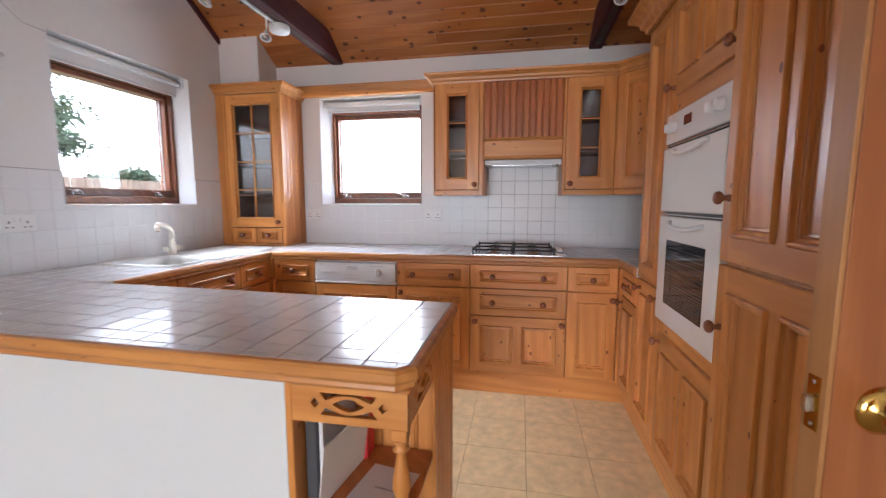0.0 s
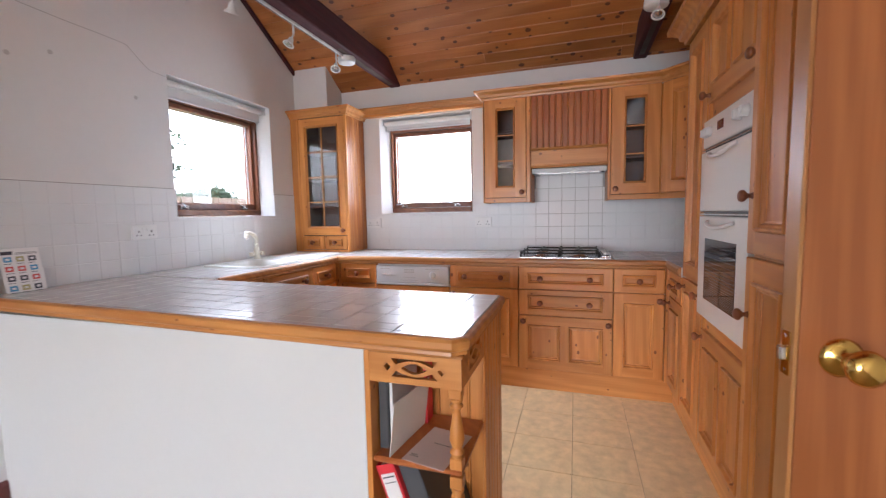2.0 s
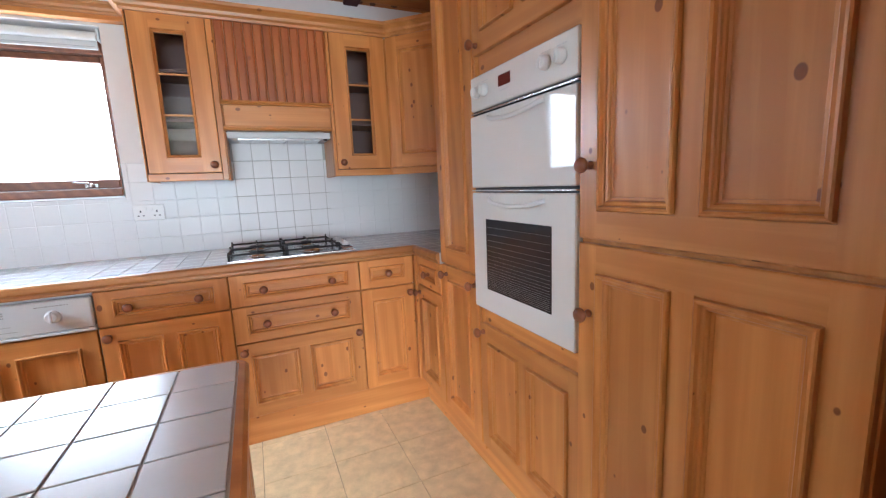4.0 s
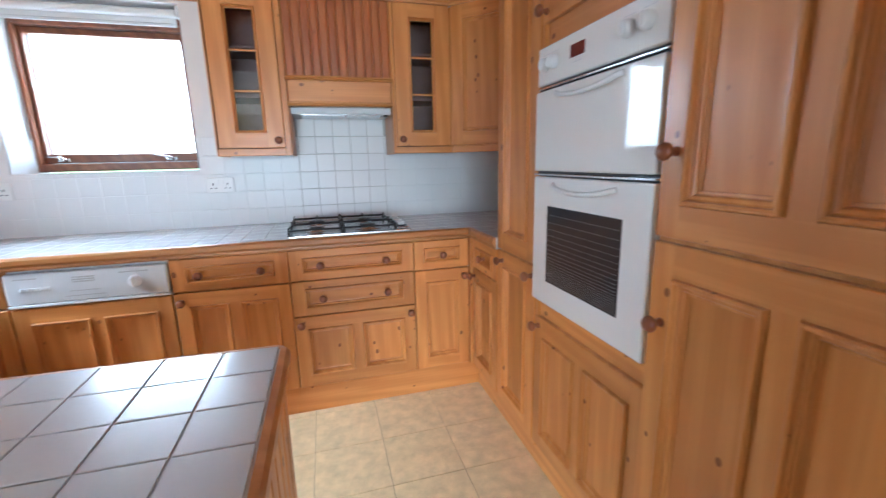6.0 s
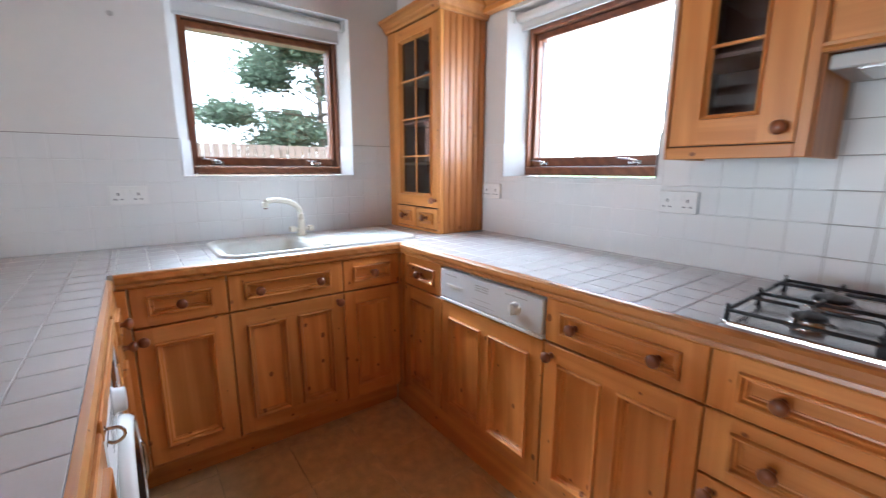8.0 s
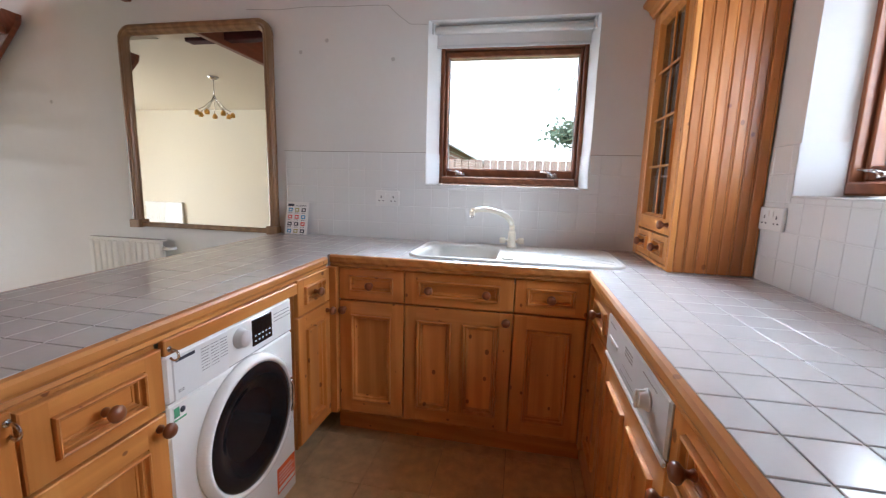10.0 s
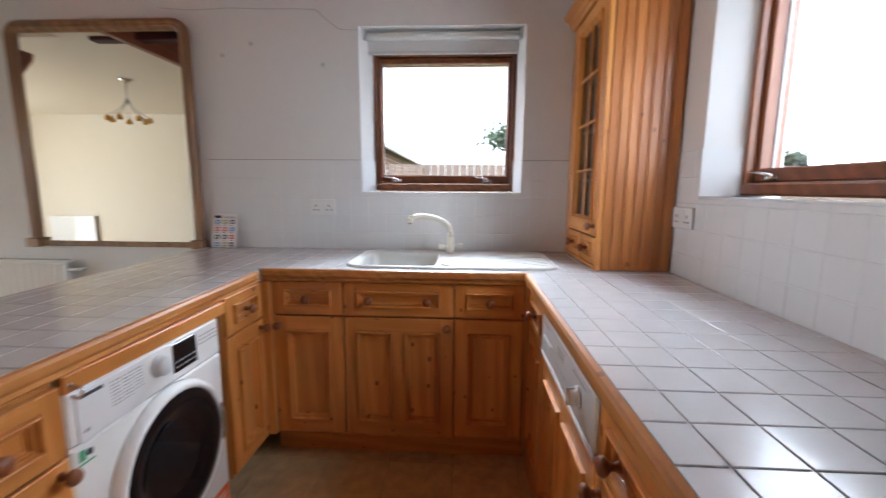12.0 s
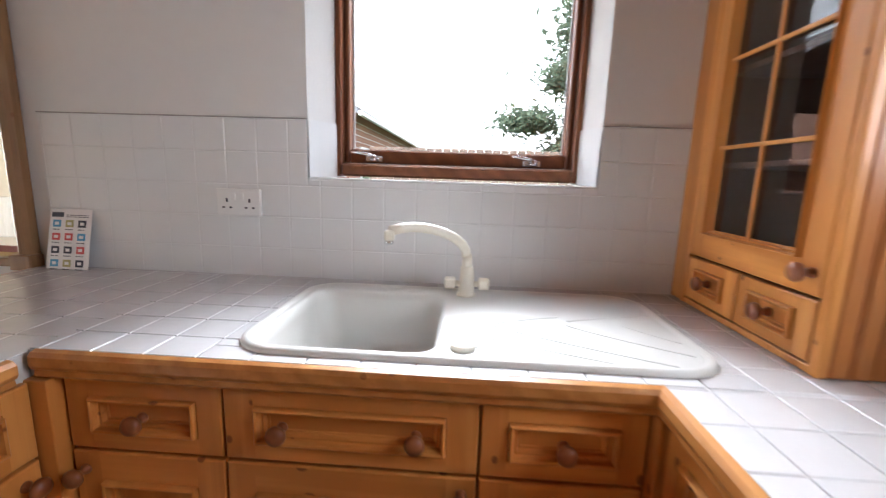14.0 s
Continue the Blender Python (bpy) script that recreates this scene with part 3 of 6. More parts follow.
def splay(parent, name, xa, xb, depth, end, z0, z1, near, mat, label):
    """A wedge along the reveal, from its outer corner xa at the room side to xb at the frame."""
    bm = bmesh.new()
    ring = [(xa, near), (xb, depth), (xb, end), (xa, end)]
    lo, hi = [[bm.verts.new((x, y, z)) for x, y in ring] for z in (z0, z1)]
    bm.faces.new(lo), bm.faces.new(hi)
    for k in range(len(ring)):
        bm.faces.new((lo[k], lo[(k + 1) % len(ring)], hi[(k + 1) % len(ring)], hi[k]))
    return part(name, bm, mat, parent, label)


def window(name, w, h, m, label, left, right, head=0.0):
    """Local x along the opening, y outwards, z up from the sill; the frame stands back in the reveal between plaster linings."""
    t = tagged(new(name), label, "window", "", "structure")
    t.matrix_basis = m
    d0, d1, f = 0.112, 0.235, 0.021
    e0, e1 = left, w - right
    full, h = h, h - head
    bm = bmesh.new()
    cbox(bm, e0, e0 + f, d0, d1, 0.014, full, 0.004)
    cbox(bm, e1 - f, e1, d0, d1, 0.014, full, 0.004)
    cbox(bm, e0 + f, e1 - f, d0 + 0.001, d1, h - 0.11, full, 0.004, 1)
    cbox(bm, e0 + f, e1 - f, d0 - 0.012, d1, 0.014, 0.058, 0.007, 1)
    part("window_frame", bm, [FRAME_WOOD, FRAME_WOOD_H], t, "red-brown stained timber frame")
    for a, b in ((0.0, e0), (w, e1)):
        if abs(b - a) > 0.005:
            splay(t, "reveal_lining", a, b - math.copysign(0.0005, b - a), d0 + 0.004, d1, 0.008, full, 0.0, WALL, "white splayed plaster reveal")
            splay(t, "reveal_tile", a + math.copysign(0.006, b - a), b + math.copysign(0.005, b - a), d0 - 0.002, d0 - 0.001, 0.0075, TT - m.translation.z, -0.006, TILE, "white glazed tile on the reveal")
    s = 0.018
    a, b, c, d = e0 + f + 0.002, e1 - f - 0.002, 0.061, h - 0.113
    bm = bmesh.new()
    y0, y1 = d0 + 0.032, d1 - 0.008
    cbox(bm, a, a + s, y0, y1, c, d, 0.005)
    cbox(bm, b - s, b, y0, y1, c, d, 0.005)
    cbox(bm, a + s, b - s, y0 + 0.001, y1, c, c + 0.048, 0.005, 1)
    cbox(bm, a + s, b - s, y0 + 0.001, y1, d - 0.034, d, 0.005, 1)
    sash = part("sash", bm, [FRAME_WOOD, FRAME_WOOD_H], t)
    pane = part("pane", box_bm(a + s - 0.004, b - s + 0.004, y0 + 0.051, y0 + 0.055, c + 0.044, d - 0.03, c=0.0005), GLASS, sash, "clear window pane")
    pane.visible_shadow = False
    bm = bmesh.new()
    for x0, x1, z0, z1 in ((a + s, a + s + 0.006, c + 0.048, d - 0.034), (b - s - 0.006, b - s, c + 0.048, d - 0.034)):
        cbox(bm, x0, x1, y0 + 0.044, y0 + 0.0505, z0, z1, 0.001)
    part("glazing_seal", bm, GREYP, sash, "pale glazing seal")
    for fx in (0.2, 0.8):
        x = w * fx
        bm = bmesh.new()
        cbox(bm, x - 0.032, x + 0.028, y0 - 0.007, y0 + 0.001, c + 0.004, c + 0.026, 0.003)
        lathe(bm, [(0.013, -0.010), (0.014, 0.0), (0.012, 0.010), (0.006, 0.014)], 12, Matrix.Translation((x, y0 - 0.014, c + 0.014)))
        fs = part("fastener", bm, STEEL, t, "metal window fastener")
        bm = bmesh.new()
        tube(bm, [(x, y0 - 0.014, c + 0.022), (x - 0.02, y0 - 0.028, c + 0.030), (x - 0.075, y0 - 0.03, c + 0.036)], 0.005, radii=[0.007, 0.006, 0.0045])
        part("lever", bm, STEEL, fs)
    part("window_sill", box_bm(-0.0, w, -0.004, d0 - 0.013, 0.0, 0.007, c=0.002), TILE, t, "white tiled sill")
    return t


def roller_blind(w, h, m, drop):
    t = thing("roller_blind", "pale grey roller blind rolled up at the window head", "blind", m)
    bm = bmesh.new()
    mm = Matrix.Translation((0.03, 0.06, h - 0.036)) @ Matrix.Rotation(radians(90), 4, "Y")
    lathe(bm, [(0.020, 0), (0.022, 0.003), (0.022, w - 0.063), (0.020, w - 0.06)], 20, mm)
    part("roll", bm, BLIND, t)
    bm = bmesh.new()
    cbox(bm, 0.035, w - 0.035, 0.0795, 0.0815, h - drop + 0.010, h - 0.036, 0.0005)
    part("fabric", bm, BLIND, t)
    part("bottom_bar", box_bm(0.034, w - 0.034, 0.076, 0.086, h - drop, h - drop + 0.018, c=0.004), GREYP, t)
    for x in (0.018, w - 0.018):
        part("bracket", box_bm(x - 0.006, x + 0.006, 0.03, 0.09, h - 0.062, h - 0.0005, c=0.002), GREYP, t)
    bm = bmesh.new()
    for k in range(46):
        lathe(bm, [(0.0005, -0.002), (0.002, 0), (0.0005, 0.002)], 5, Matrix.Translation((0.014, 0.045, h - 0.06 - k * 0.0165)))
    part("bead_chain", bm, PLASTIC, t)
    return t


MW1 = pose(XW, W1[0], W1[2], 0, 0, 90)
MW2 = pose(W2[0], YN, W2[2])
window("window_1", W1[1] - W1[0], W1[3] - W1[2], MW1, "square timber window in a white reveal above the sink", 0.055, 0.034, 0.013)
window("window_2", W2[1] - W2[0], W2[3] - W2[2], MW2, "square timber window in a white reveal", 0.058, 0.010)
roller_blind(W1[1] - W1[0], W1[3] - W1[2], MW1, 0.128)
roller_blind(W2[1] - W2[0], W2[3] - W2[2], MW2, 0.098)

# ---- base cabinets ----
LBL = "pine base cabinet with a small drawer and a moulded panel door"
LBL2 = "pine base cabinet with a wide drawer and a double-panel door"
base_unit(-1.50, YB, 0, 0.325, LBL, 1, 1, 1)
base_unit(-0.565, YB, 0, 0.515, LBL2, 2, 1, 2, [(0.035, 0.655)])
base_unit(-0.05, YB, 0, 0.63, "pine base cabinet with two drawers above a double-panel door", 2, 2, 2, [(0.035, 0.475), (0.60, 0.475)])
base_unit(0.58, YB, 0, 0.31, LBL, 1, 1, 1, [(0.275, 0.655)])
base_unit(XL, 2.767, 90, 0.327, LBL, 1, 1, 1, [(0.03, 0.655)])
base_unit(XL, 3.094, 90, 0.506, "pine sink cabinet with a wide drawer front and a double-panel door", 2, 1, 2, [(0.475, 0.66)], top=0.70)
base_unit(XL, 3.60, 90, 0.315, LBL, 1, 1, 1)
base_unit(XR, 3.905, -90, 0.33, LBL, 1, 1, 1, [(0.03, 0.655)])
base_unit(-0.260, YI, 180, 0.312, LBL, 1, 1, 1, [(0.285, 0.625)], tops=(0.832, 0.660), top=0.838)
base_unit(-1.215, YI, 180, 0.285, LBL, 1, 1, 1, [(0.25, 0.66)])


def plinth(name, box):
    return structure(block(name, box, PINE_H, None, 0.003), "pine plinth board under the cabinets", "plinth")


plinth("plinth_north", (-1.62, 0.955, YB + 0.015, YB + 0.033, FLOOR, 0.119))
p = obj("plinth_west", box_bm(2.72, YB + 0.014, 0.095, 0.113, FLOOR, 0.119, c=0.003), PINE_H, None, "", pose(XL, 0, 0, 0, 0, 90))
structure(p, "pine plinth board under the sink cabinets", "plinth")
p = obj("plinth_east", box_bm(-YB - 0.012, -2.0, 0.045, 0.063, FLOOR, 0.119, c=0.003), PINE_H, None, "", pose(XR, 0, 0, 0, 0, -90))
structure(p, "pine plinth board under the tall cabinets", "plinth")
plinth("plinth_peninsula", (-0.58, 0.0, YI - 0.075, YI - 0.057, FLOOR, 0.119))
# corner posts
for n, b in (("corner_post", (XL - 0.02, -1.501, YB + 0.001, YB + 0.04, 0.1, 0.86)), ("corner_post", (0.891, XR + 0.02, YB - 0.022, YB + 0.02, 0.12, 0.86)),
             ("corner_post", (-1.545, -1.502, YI - 0.02, YI + 0.03, 0.12, 0.86))):
    tagged(block(n, b, PINE_V), "pine corner post between cabinets", "cabinet post")


def text_bars(bm, x0, x1, z0, z1, rows, y, seed, depth=0.0006, fill=0.55, mi=0):
    """Unreadable print as short bars."""
    r = random.Random(seed)
    step = (z1 - z0) / rows
    for k in range(rows):
        x = x0
        while x < x1 - 0.002:
            w = min(r.uniform(0.004, 0.014), x1 - x)
            cbox(bm, x, x + w, y - depth, y, z0 + k * step, z0 + k * step + step * fill, 0.0, mi)
            x += w + r.uniform(0.002, 0.004)


# dishwasher behind a pine door
t = thing("dishwasher", "built-in dishwasher with a pale grey control panel above a pine door", "dishwasher", pose(-1.174, YB, 0))
W = 0.607
part("body", box_bm(0.002, W - 0.002, 0.03, 0.55, 0.10, 0.86), PLASTIC, t)
pn = part("control_panel", box_bm(0.002, W - 0.002, -0.006, 0.028, 0.712, 0.848, c=0.006), GREYP, t, "pale grey control panel")
part("trim_strip", box_bm(0.002, W - 0.002, -0.008, 0.0, 0.699, 0.711, c=0.002), PLASTIC, pn)
bm = bmesh.new()
for k in range(7):
    cbox(bm, 0.055 + k * 0.016, 0.068 + k * 0.016, -0.011, -0.005, 0.772, 0.785, 0.002)
part("push_buttons", bm, PLASTIC, pn)
bm = bmesh.new()
lathe(bm, [(0.027, 0), (0.026, 0.006), (0.022, 0.008), (0.02, 0.022), (0.018, 0.024)], 20, Matrix.Translation((0.475, -0.006, 0.78)) @ Matrix.Rotation(radians(90), 4, "X"))
cbox(bm, 0.471, 0.479, -0.037, -0.006, 0.757, 0.803, 0.003)
part("programme_dial", bm, PLASTIC, pn, "white programme dial")
bm = bmesh.new()
text_bars(bm, 0.245, 0.325, 0.795, 0.825, 3, -0.0062, 4)
text_bars(bm, 0.04, 0.12, 0.822, 0.83, 1, -0.0062, 5)
text_bars(bm, 0.42, 0.53, 0.822, 0.83, 1, -0.0062, 6)
cbox(bm, 0.21, 0.36, -0.0066, -0.006, 0.735, 0.737, 0.0)
cbox(bm, 0.23, 0.34, -0.0066, -0.006, 0.757, 0.759, 0.0)
tagged(part("print", bm, CRACK, pn), "small grey print", kind="stuff")
front(t, "door", 0.0, W, 0.12, 0.695, 2, [], 0.06, 0.065)

tagged(block("corner_post", (XL - 0.02, -1.501, 3.9155, YB + 0.0005, 0.1, 0.86), PINE_V, None, 0.002), "pine corner post between cabinets", "cabinet post")

# washing machine under the peninsula
t = thing("washing_machine", "white front-loading washing machine with a dark round door", "washing machine", pose(-0.576, YI - 0.004, 0, 0, 0, 180))
W = 0.595
part("body", box_bm(0, W, 0.0, 0.54, FLOOR + 0.012, 0.664, c=0.006), WHITE, t)
pn = part("control_panel", box_bm(0, W, -0.001, 0.54, 0.6646, 0.802, c=0.008), WHITE, t)
part("detergent_drawer", box_bm(0.022, 0.232, -0.004, 0.02, 0.668, 0.796, c=0.003), PLASTIC, pn)
bm = bmesh.new()
rot = Matrix.Rotation(radians(90), 4, "X")
lathe(bm, [(0.034, 0), (0.034, 0.003), (0.029, 0.006), (0.028, 0.024), (0.025, 0.027), (0.004, 0.0275)], 28, Matrix.Translation((0.288, -0.001, 0.748)) @ rot)
part("programme_dial", bm, GREYP, pn, "silver programme dial")
part("display", box_bm(0.350, 0.462, -0.003, 0.0, 0.692, 0.786, c=0.001), BLACK, pn, "black touch display")
bm = bmesh.new()
for i in range(5):
    for z in (0.706, 0.724):
        cbox(bm, 0.362 + i * 0.02, 0.370 + i * 0.02, -0.0038, -0.0028, z, z + 0.005, 0.0)
tagged(part("display_print", bm, GREYP, pn), "pale display symbols", kind="stuff")
bm = bmesh.new()
text_bars(bm, 0.120, 0.150, 0.712, 0.786, 8, -0.0045, 12, fill=0.22)
text_bars(bm, 0.158, 0.188, 0.712, 0.786, 8, -0.0045, 13, fill=0.22)
text_bars(bm, 0.196, 0.226, 0.722, 0.786, 7, -0.0045, 14, fill=0.22)
text_bars(bm, 0.475, 0.58, 0.74, 0.78, 3, -0.0018, 15, fill=0.2)
text_bars(bm, 0.035, 0.055, 0.69, 0.70, 2, -0.0045, 16, fill=0.5)
tagged(part("print", bm, LINES, pn), "small grey print", kind="stuff")
bm = bmesh.new()
cbox(bm, 0.033, 0.098, -0.0046, -0.0038, 0.776, 0.785, 0.0)
part("maker_mark", bm, INK, pn)
bm = bmesh.new()
C = Matrix.Translation((0.318, 0.0, 0.428)) @ rot
lathe(bm, [(0.240, -0.002), (0.240, 0.010), (0.236, 0.022), (0.228, 0.030), (0.221, 0.032), (0.214, 0.030), (0.211, 0.024), (0.211, 0.0)], 64, C)
dr = part("door", bm, WHITE, t, "white door ring")
bm = bmesh.new()
lathe(bm, [(0.2125, 0.004), (0.2125, 0.024), (0.209, 0.0275), (0.185, 0.029), (0.165, 0.026), (0.13, 0.006), (0.10, 0.0), (0.05, -0.004), (0.001, -0.005)], 56, C)
part("door_glass", bm, BLACK, dr, "dark glass bowl")
bm = bmesh.new()
tube(bm, [(0.528, -0.026, 0.50), (0.536, -0.036, 0.47), (0.536, -0.036, 0.39), (0.528, -0.026, 0.36)], 0.007)
part("door_handle", bm, STEEL, dr)
part("energy_sticker", box_bm(0.016, 0.058, -0.0008, 0.0, 0.612, 0.652, c=0.0), PAPER, t, "green and white sticker")
bm = bmesh.new()
cbox(bm, 0.018, 0.036, -0.0016, -0.0006, 0.622, 0.650, 0.0)
cbox(bm, 0.016, 0.058, -0.0016, -0.0006, 0.612, 0.617, 0.0)
part("sticker_print", bm, GREEN, t)
bm = bmesh.new()
lathe(bm, [(0.009, 0.0), (0.009, 0.001), (0.001, 0.0012)], 12, Matrix.Translation((0.047, -0.0006, 0.636)) @ rot)
part("sticker_badge", bm, INK, t)
part("orange_label", box_bm(0.462, 0.585, -0.0012, 0.0, 0.032, 0.140, c=0.0), ORANGE, t, "orange warranty sticker")
bm = bmesh.new()
cbox(bm, 0.468, 0.579, -0.002, -0.001, 0.040, 0.056, 0.0)
for i in range(4):
    cbox(bm, 0.472, 0.574 - 0.012 * (i % 2), -0.002, -0.001, 0.070 + i * 0.015, 0.074 + i * 0.015, 0.0)
part("label_print", bm, PAPER, t)
for x in (0.05, 0.55):
    bm = bmesh.new()
    lathe(bm, [(0.02, 0.0), (0.02, 0.008), (0.012, 0.013)], 12, Matrix.Translation((x, 0.06, FLOOR)))
    part("foot", bm, IRON, t)
# rail above the washing machine, and its cup hooks
tagged(block("cross_rail", (-1.214, -0.576, YI - 0.02, YI + 0.001, 0.804, 0.848), PINE_H, None, 0.003), "pine rail over the washing machine", "rail")
for x, y in ((-0.590, YI + 0.001), (-0.247, YI)):
    bm = bmesh.new()
    lathe(bm, [(0.0075, 0.0), (0.0075, 0.002), (0.003, 0.003)], 12, Matrix.Translation((x, y, 0.822)) @ Matrix.Rotation(radians(-90), 4, "X"))
    tube(bm, [(x, y, 0.822), (x, y + 0.012, 0.822)] + [(x, y + 0.014 + 0.015 * math.sin(a), 0.807 + 0.015 * math.cos(a)) for a in [k * 0.45 for k in range(10)]], 0.0032)
    tagged(obj("cup_hook", bm, STEEL), "small screw-in metal cup hook", "hook", "cup hooks")

# open shelves at the peninsula's kitchen side
t = thing("open_shelf_unit", "narrow open pine shelf unit in the peninsula", "shelf unit", pose(-0.02, YI, 0, 0, 0, 180))
hollow(t, 0.0, 0.236, 0.022, 0.28, 0.10, 0.84, [0.46, 0.69], PINE_RED)
bm = bmesh.new()
cbox(bm, 0.0, 0.090, 0.0, 0.021, 0.1, 0.84, 0.003)
cbox(bm, 0.200, 0.236, 0.0, 0.021, 0.1, 0.84, 0.003)
cbox(bm, 0.090, 0.200, 0.0, 0.021, 0.795, 0.84, 0.003)
cbox(bm, 0.090, 0.200, 0.0, 0.021, 0.1, 0.15, 0.003)
part("face_frame", bm, PINE_V, t)
for z in (0.46, 0.69):
    part("shelf_edge", box_bm(0.012, 0.224, 0.0225, 0.03, z - 0.002, z + 0.022, c=0.002), LIPPING, t, "pale shelf lipping")

# ---- peninsula: back panel, end boards and the end bookcase ----
structure(block("peninsula_panel", (XW, -0.281, YP, YP + 0.02, FLOOR, 0.846), PANEL, None, 0.001), "white painted back panel of the peninsula", "panel")
XE0 = 0.02
t = thing("end_panel", "beaded pine end panel of the peninsula", "panel", pose(XE0 + 0.012, YI - 0.34, 0, 0, 0, 90))
beadboard(t, PINE_V, 0.0, 0.34, FLOOR, 0.842, 0.0, 0.055)

t = thing("bookcase", "open pine end bookcase with turned posts and a pierced frieze", "bookcase", pose(-0.281, YP, 0))
BW, BD = 0.311, 0.33
part("side_panel", box_bm(0.0, 0.018, 0.0, BD, FLOOR, 0.842), PINE_V, t)
beadboard(t, PINE_V, 0.019, BW, FLOOR, 0.842, BD - 0.012, 0.06)
for z in (0.475, 0.14):
    bm = bmesh.new()
    cbox(bm, 0.019, BW - 0.005, 0.004, BD - 0.013, z, z + 0.02, 0.006)
    part("shelf", bm, PINE_RED, t)


def turned_post(x, y, z0, z1):
    h = z1 - z0
    bm = bmesh.new()
    cbox(bm, x - 0.019, x + 0.019, y - 0.019, y + 0.019, z0, z0 + h * 0.14, 0.002)
    cbox(bm, x - 0.019, x + 0.019, y - 0.019, y + 0.019, z1 - h * 0.12, z1, 0.002)
    prof = [(0.015, .14), (0.009, .16), (0.017, .19), (0.017, .21), (0.010, .235), (0.013, .28), (0.018, .36), (0.0165, .46), (0.012, .60), (0.0095, .70), (0.009, .745), (0.016, .765), (0.016, .785), (0.009, .81), (0.015, .84), (0.015, .88)]
    lathe(bm, [(r * 1.28, z0 + h * f) for r, f in prof], 16, Matrix.Translation((x, y, 0)))
    return part("turned_post", bm, PINE_V, t)


turned_post(BW - 0.022, 0.02, 0.496, 0.740)
turned_post(BW - 0.022, 0.02, 0.161, 0.474)


def frieze(x0, x1, z0, z1, m=None):
    """A board pierced with an eye, two segments above and below it and a diamond at each end."""
    w, h, th = x1 - x0, z1 - z0, 0.016
    arc = [k / 10 for k in range(11)]
    holes = [[(0.36 + 0.28 * q, 0.53 + 0.17 * math.sin(math.pi * q)) for q in arc] + [(0.64 - 0.28 * q, 0.53 - 0.17 * math.sin(math.pi * q)) for q in arc[1:-1]],
             [(0.25, 0.84)] + [(0.30 + 0.40 * q, 0.63 + 0.16 * math.sin(math.pi * q)) for q in arc] + [(0.75, 0.84)],
             [(0.25, 0.22)] + [(0.30 + 0.40 * q, 0.43 - 0.16 * math.sin(math.pi * q)) for q in arc] + [(0.75, 0.22)],
             [(0.165, 0.53), (0.205, 0.67), (0.245, 0.53), (0.205, 0.39)], [(0.755, 0.53), (0.795, 0.67), (0.835, 0.53), (0.795, 0.39)]]
    bm = bmesh.new()
    edges = []
    for loop in [[(0, 0), (1, 0), (1, 1), (0, 1)]] + holes:
        v = [bm.verts.new((x0 + w * p, 0.0, z0 + h * q)) for p, q in loop]
        edges += [bm.edges.new((v[k], v[(k + 1) % len(v)])) for k in range(len(v))]
    bmesh.ops.triangle_fill(bm, edges=edges, use_beauty=True)
    ext = bmesh.ops.extrude_face_region(bm, geom=bm.faces[:])
    bmesh.ops.translate(bm, vec=(0, th, 0), verts=[g for g in ext["geom"] if isinstance(g, bmesh.types.BMVert)])
    if m is not None:
        bmesh.ops.transform(bm, matrix=m, verts=bm.verts[:])
    return part("frieze", bm, PINE_H, t, "pierced fretwork frieze")


part("top_moulding", box_bm(0.019, BW + 0.008, -0.006, 0.018, 0.832, 0.844, c=0.004), PINE_EDGE, t)
frieze(0.019, BW, 0.740, 0.8318)
frieze(0.018, BD - 0.013, 0.740, 0.842, pose(BW, 0, 0, 0, 0, 90))

# what stands on the bookcase's shelves
MB = pose(-0.281, YP, 0)


def ring_binder(name, label, m, mat, spine_label=True):
    b = thing(name, label, "ring binder", m, "files in the bookcase")
    bm = bmesh.new()
    cbox(bm, 0.0, 0.003, 0.0, 0.27, 0.0, 0.315, 0.001)
    cbox(bm, 0.062, 0.065, 0.0, 0.27, 0.0, 0.315, 0.001)
    cbox(bm, 0.003, 0.062, 0.0, 0.003, 0.0, 0.315, 0.001)
    part("cover", bm, mat, b)
    part("papers", box_bm(0.004, 0.05, 0.012, 0.26, 0.006, 0.305, c=0.001), PAPER, b)
    if spine_label:
        part("spine_label", box_bm(0.008, 0.057, -0.0012, 0.0, 0.075, 0.285, c=0.0), PAPER, b, "white spine label")
        bm = bmesh.new()
        cbox(bm, 0.012, 0.053, -0.002, -0.001, 0.272, 0.276, 0.0)
        cbox(bm, 0.012, 0.053, -0.002, -0.001, 0.255, 0.257, 0.0)
        cbox(bm, 0.012, 0.05, -0.002, -0.001, 0.088, 0.1, 0.0)
        part("label_print", bm, INK, b)
    bm = bmesh.new()
    lathe(bm, [(0.013, 0), (0.013, 0.001), (0.008, 0.0012)], 14, Matrix.Translation((0.0325, 0.0, 0.035)) @ Matrix.Rotation(radians(90), 4, "X"))
    part("finger_ring", bm, STEEL, b)
    return b


ring_binder("ring_binder", "red lever-arch binder with a white spine label, leaning", MB @ pose(0.13, 0.012, 0.1605, 0, -20, 0), RED)
ring_binder("ring_binder", "charcoal lever-arch binder leaning on the shelf", MB @ pose(0.13, 0.03, 0.1605, 0, -20, 0) @ pose(0.0665, 0, -0.023), GREYCARD, False)
b = thing("book", "dark paperback book standing on the shelf", "book", MB @ pose(0.022, 0.05, 0.4955), "files in the bookcase")
part("cover", box_bm(0.0, 0.03, 0.0, 0.2, 0.0, 0.24, c=0.002), GREYCARD, b)
part("pages", box_bm(0.003, 0.027, 0.004, 0.201, 0.003, 0.2405, c=0.0), PAPER, b)
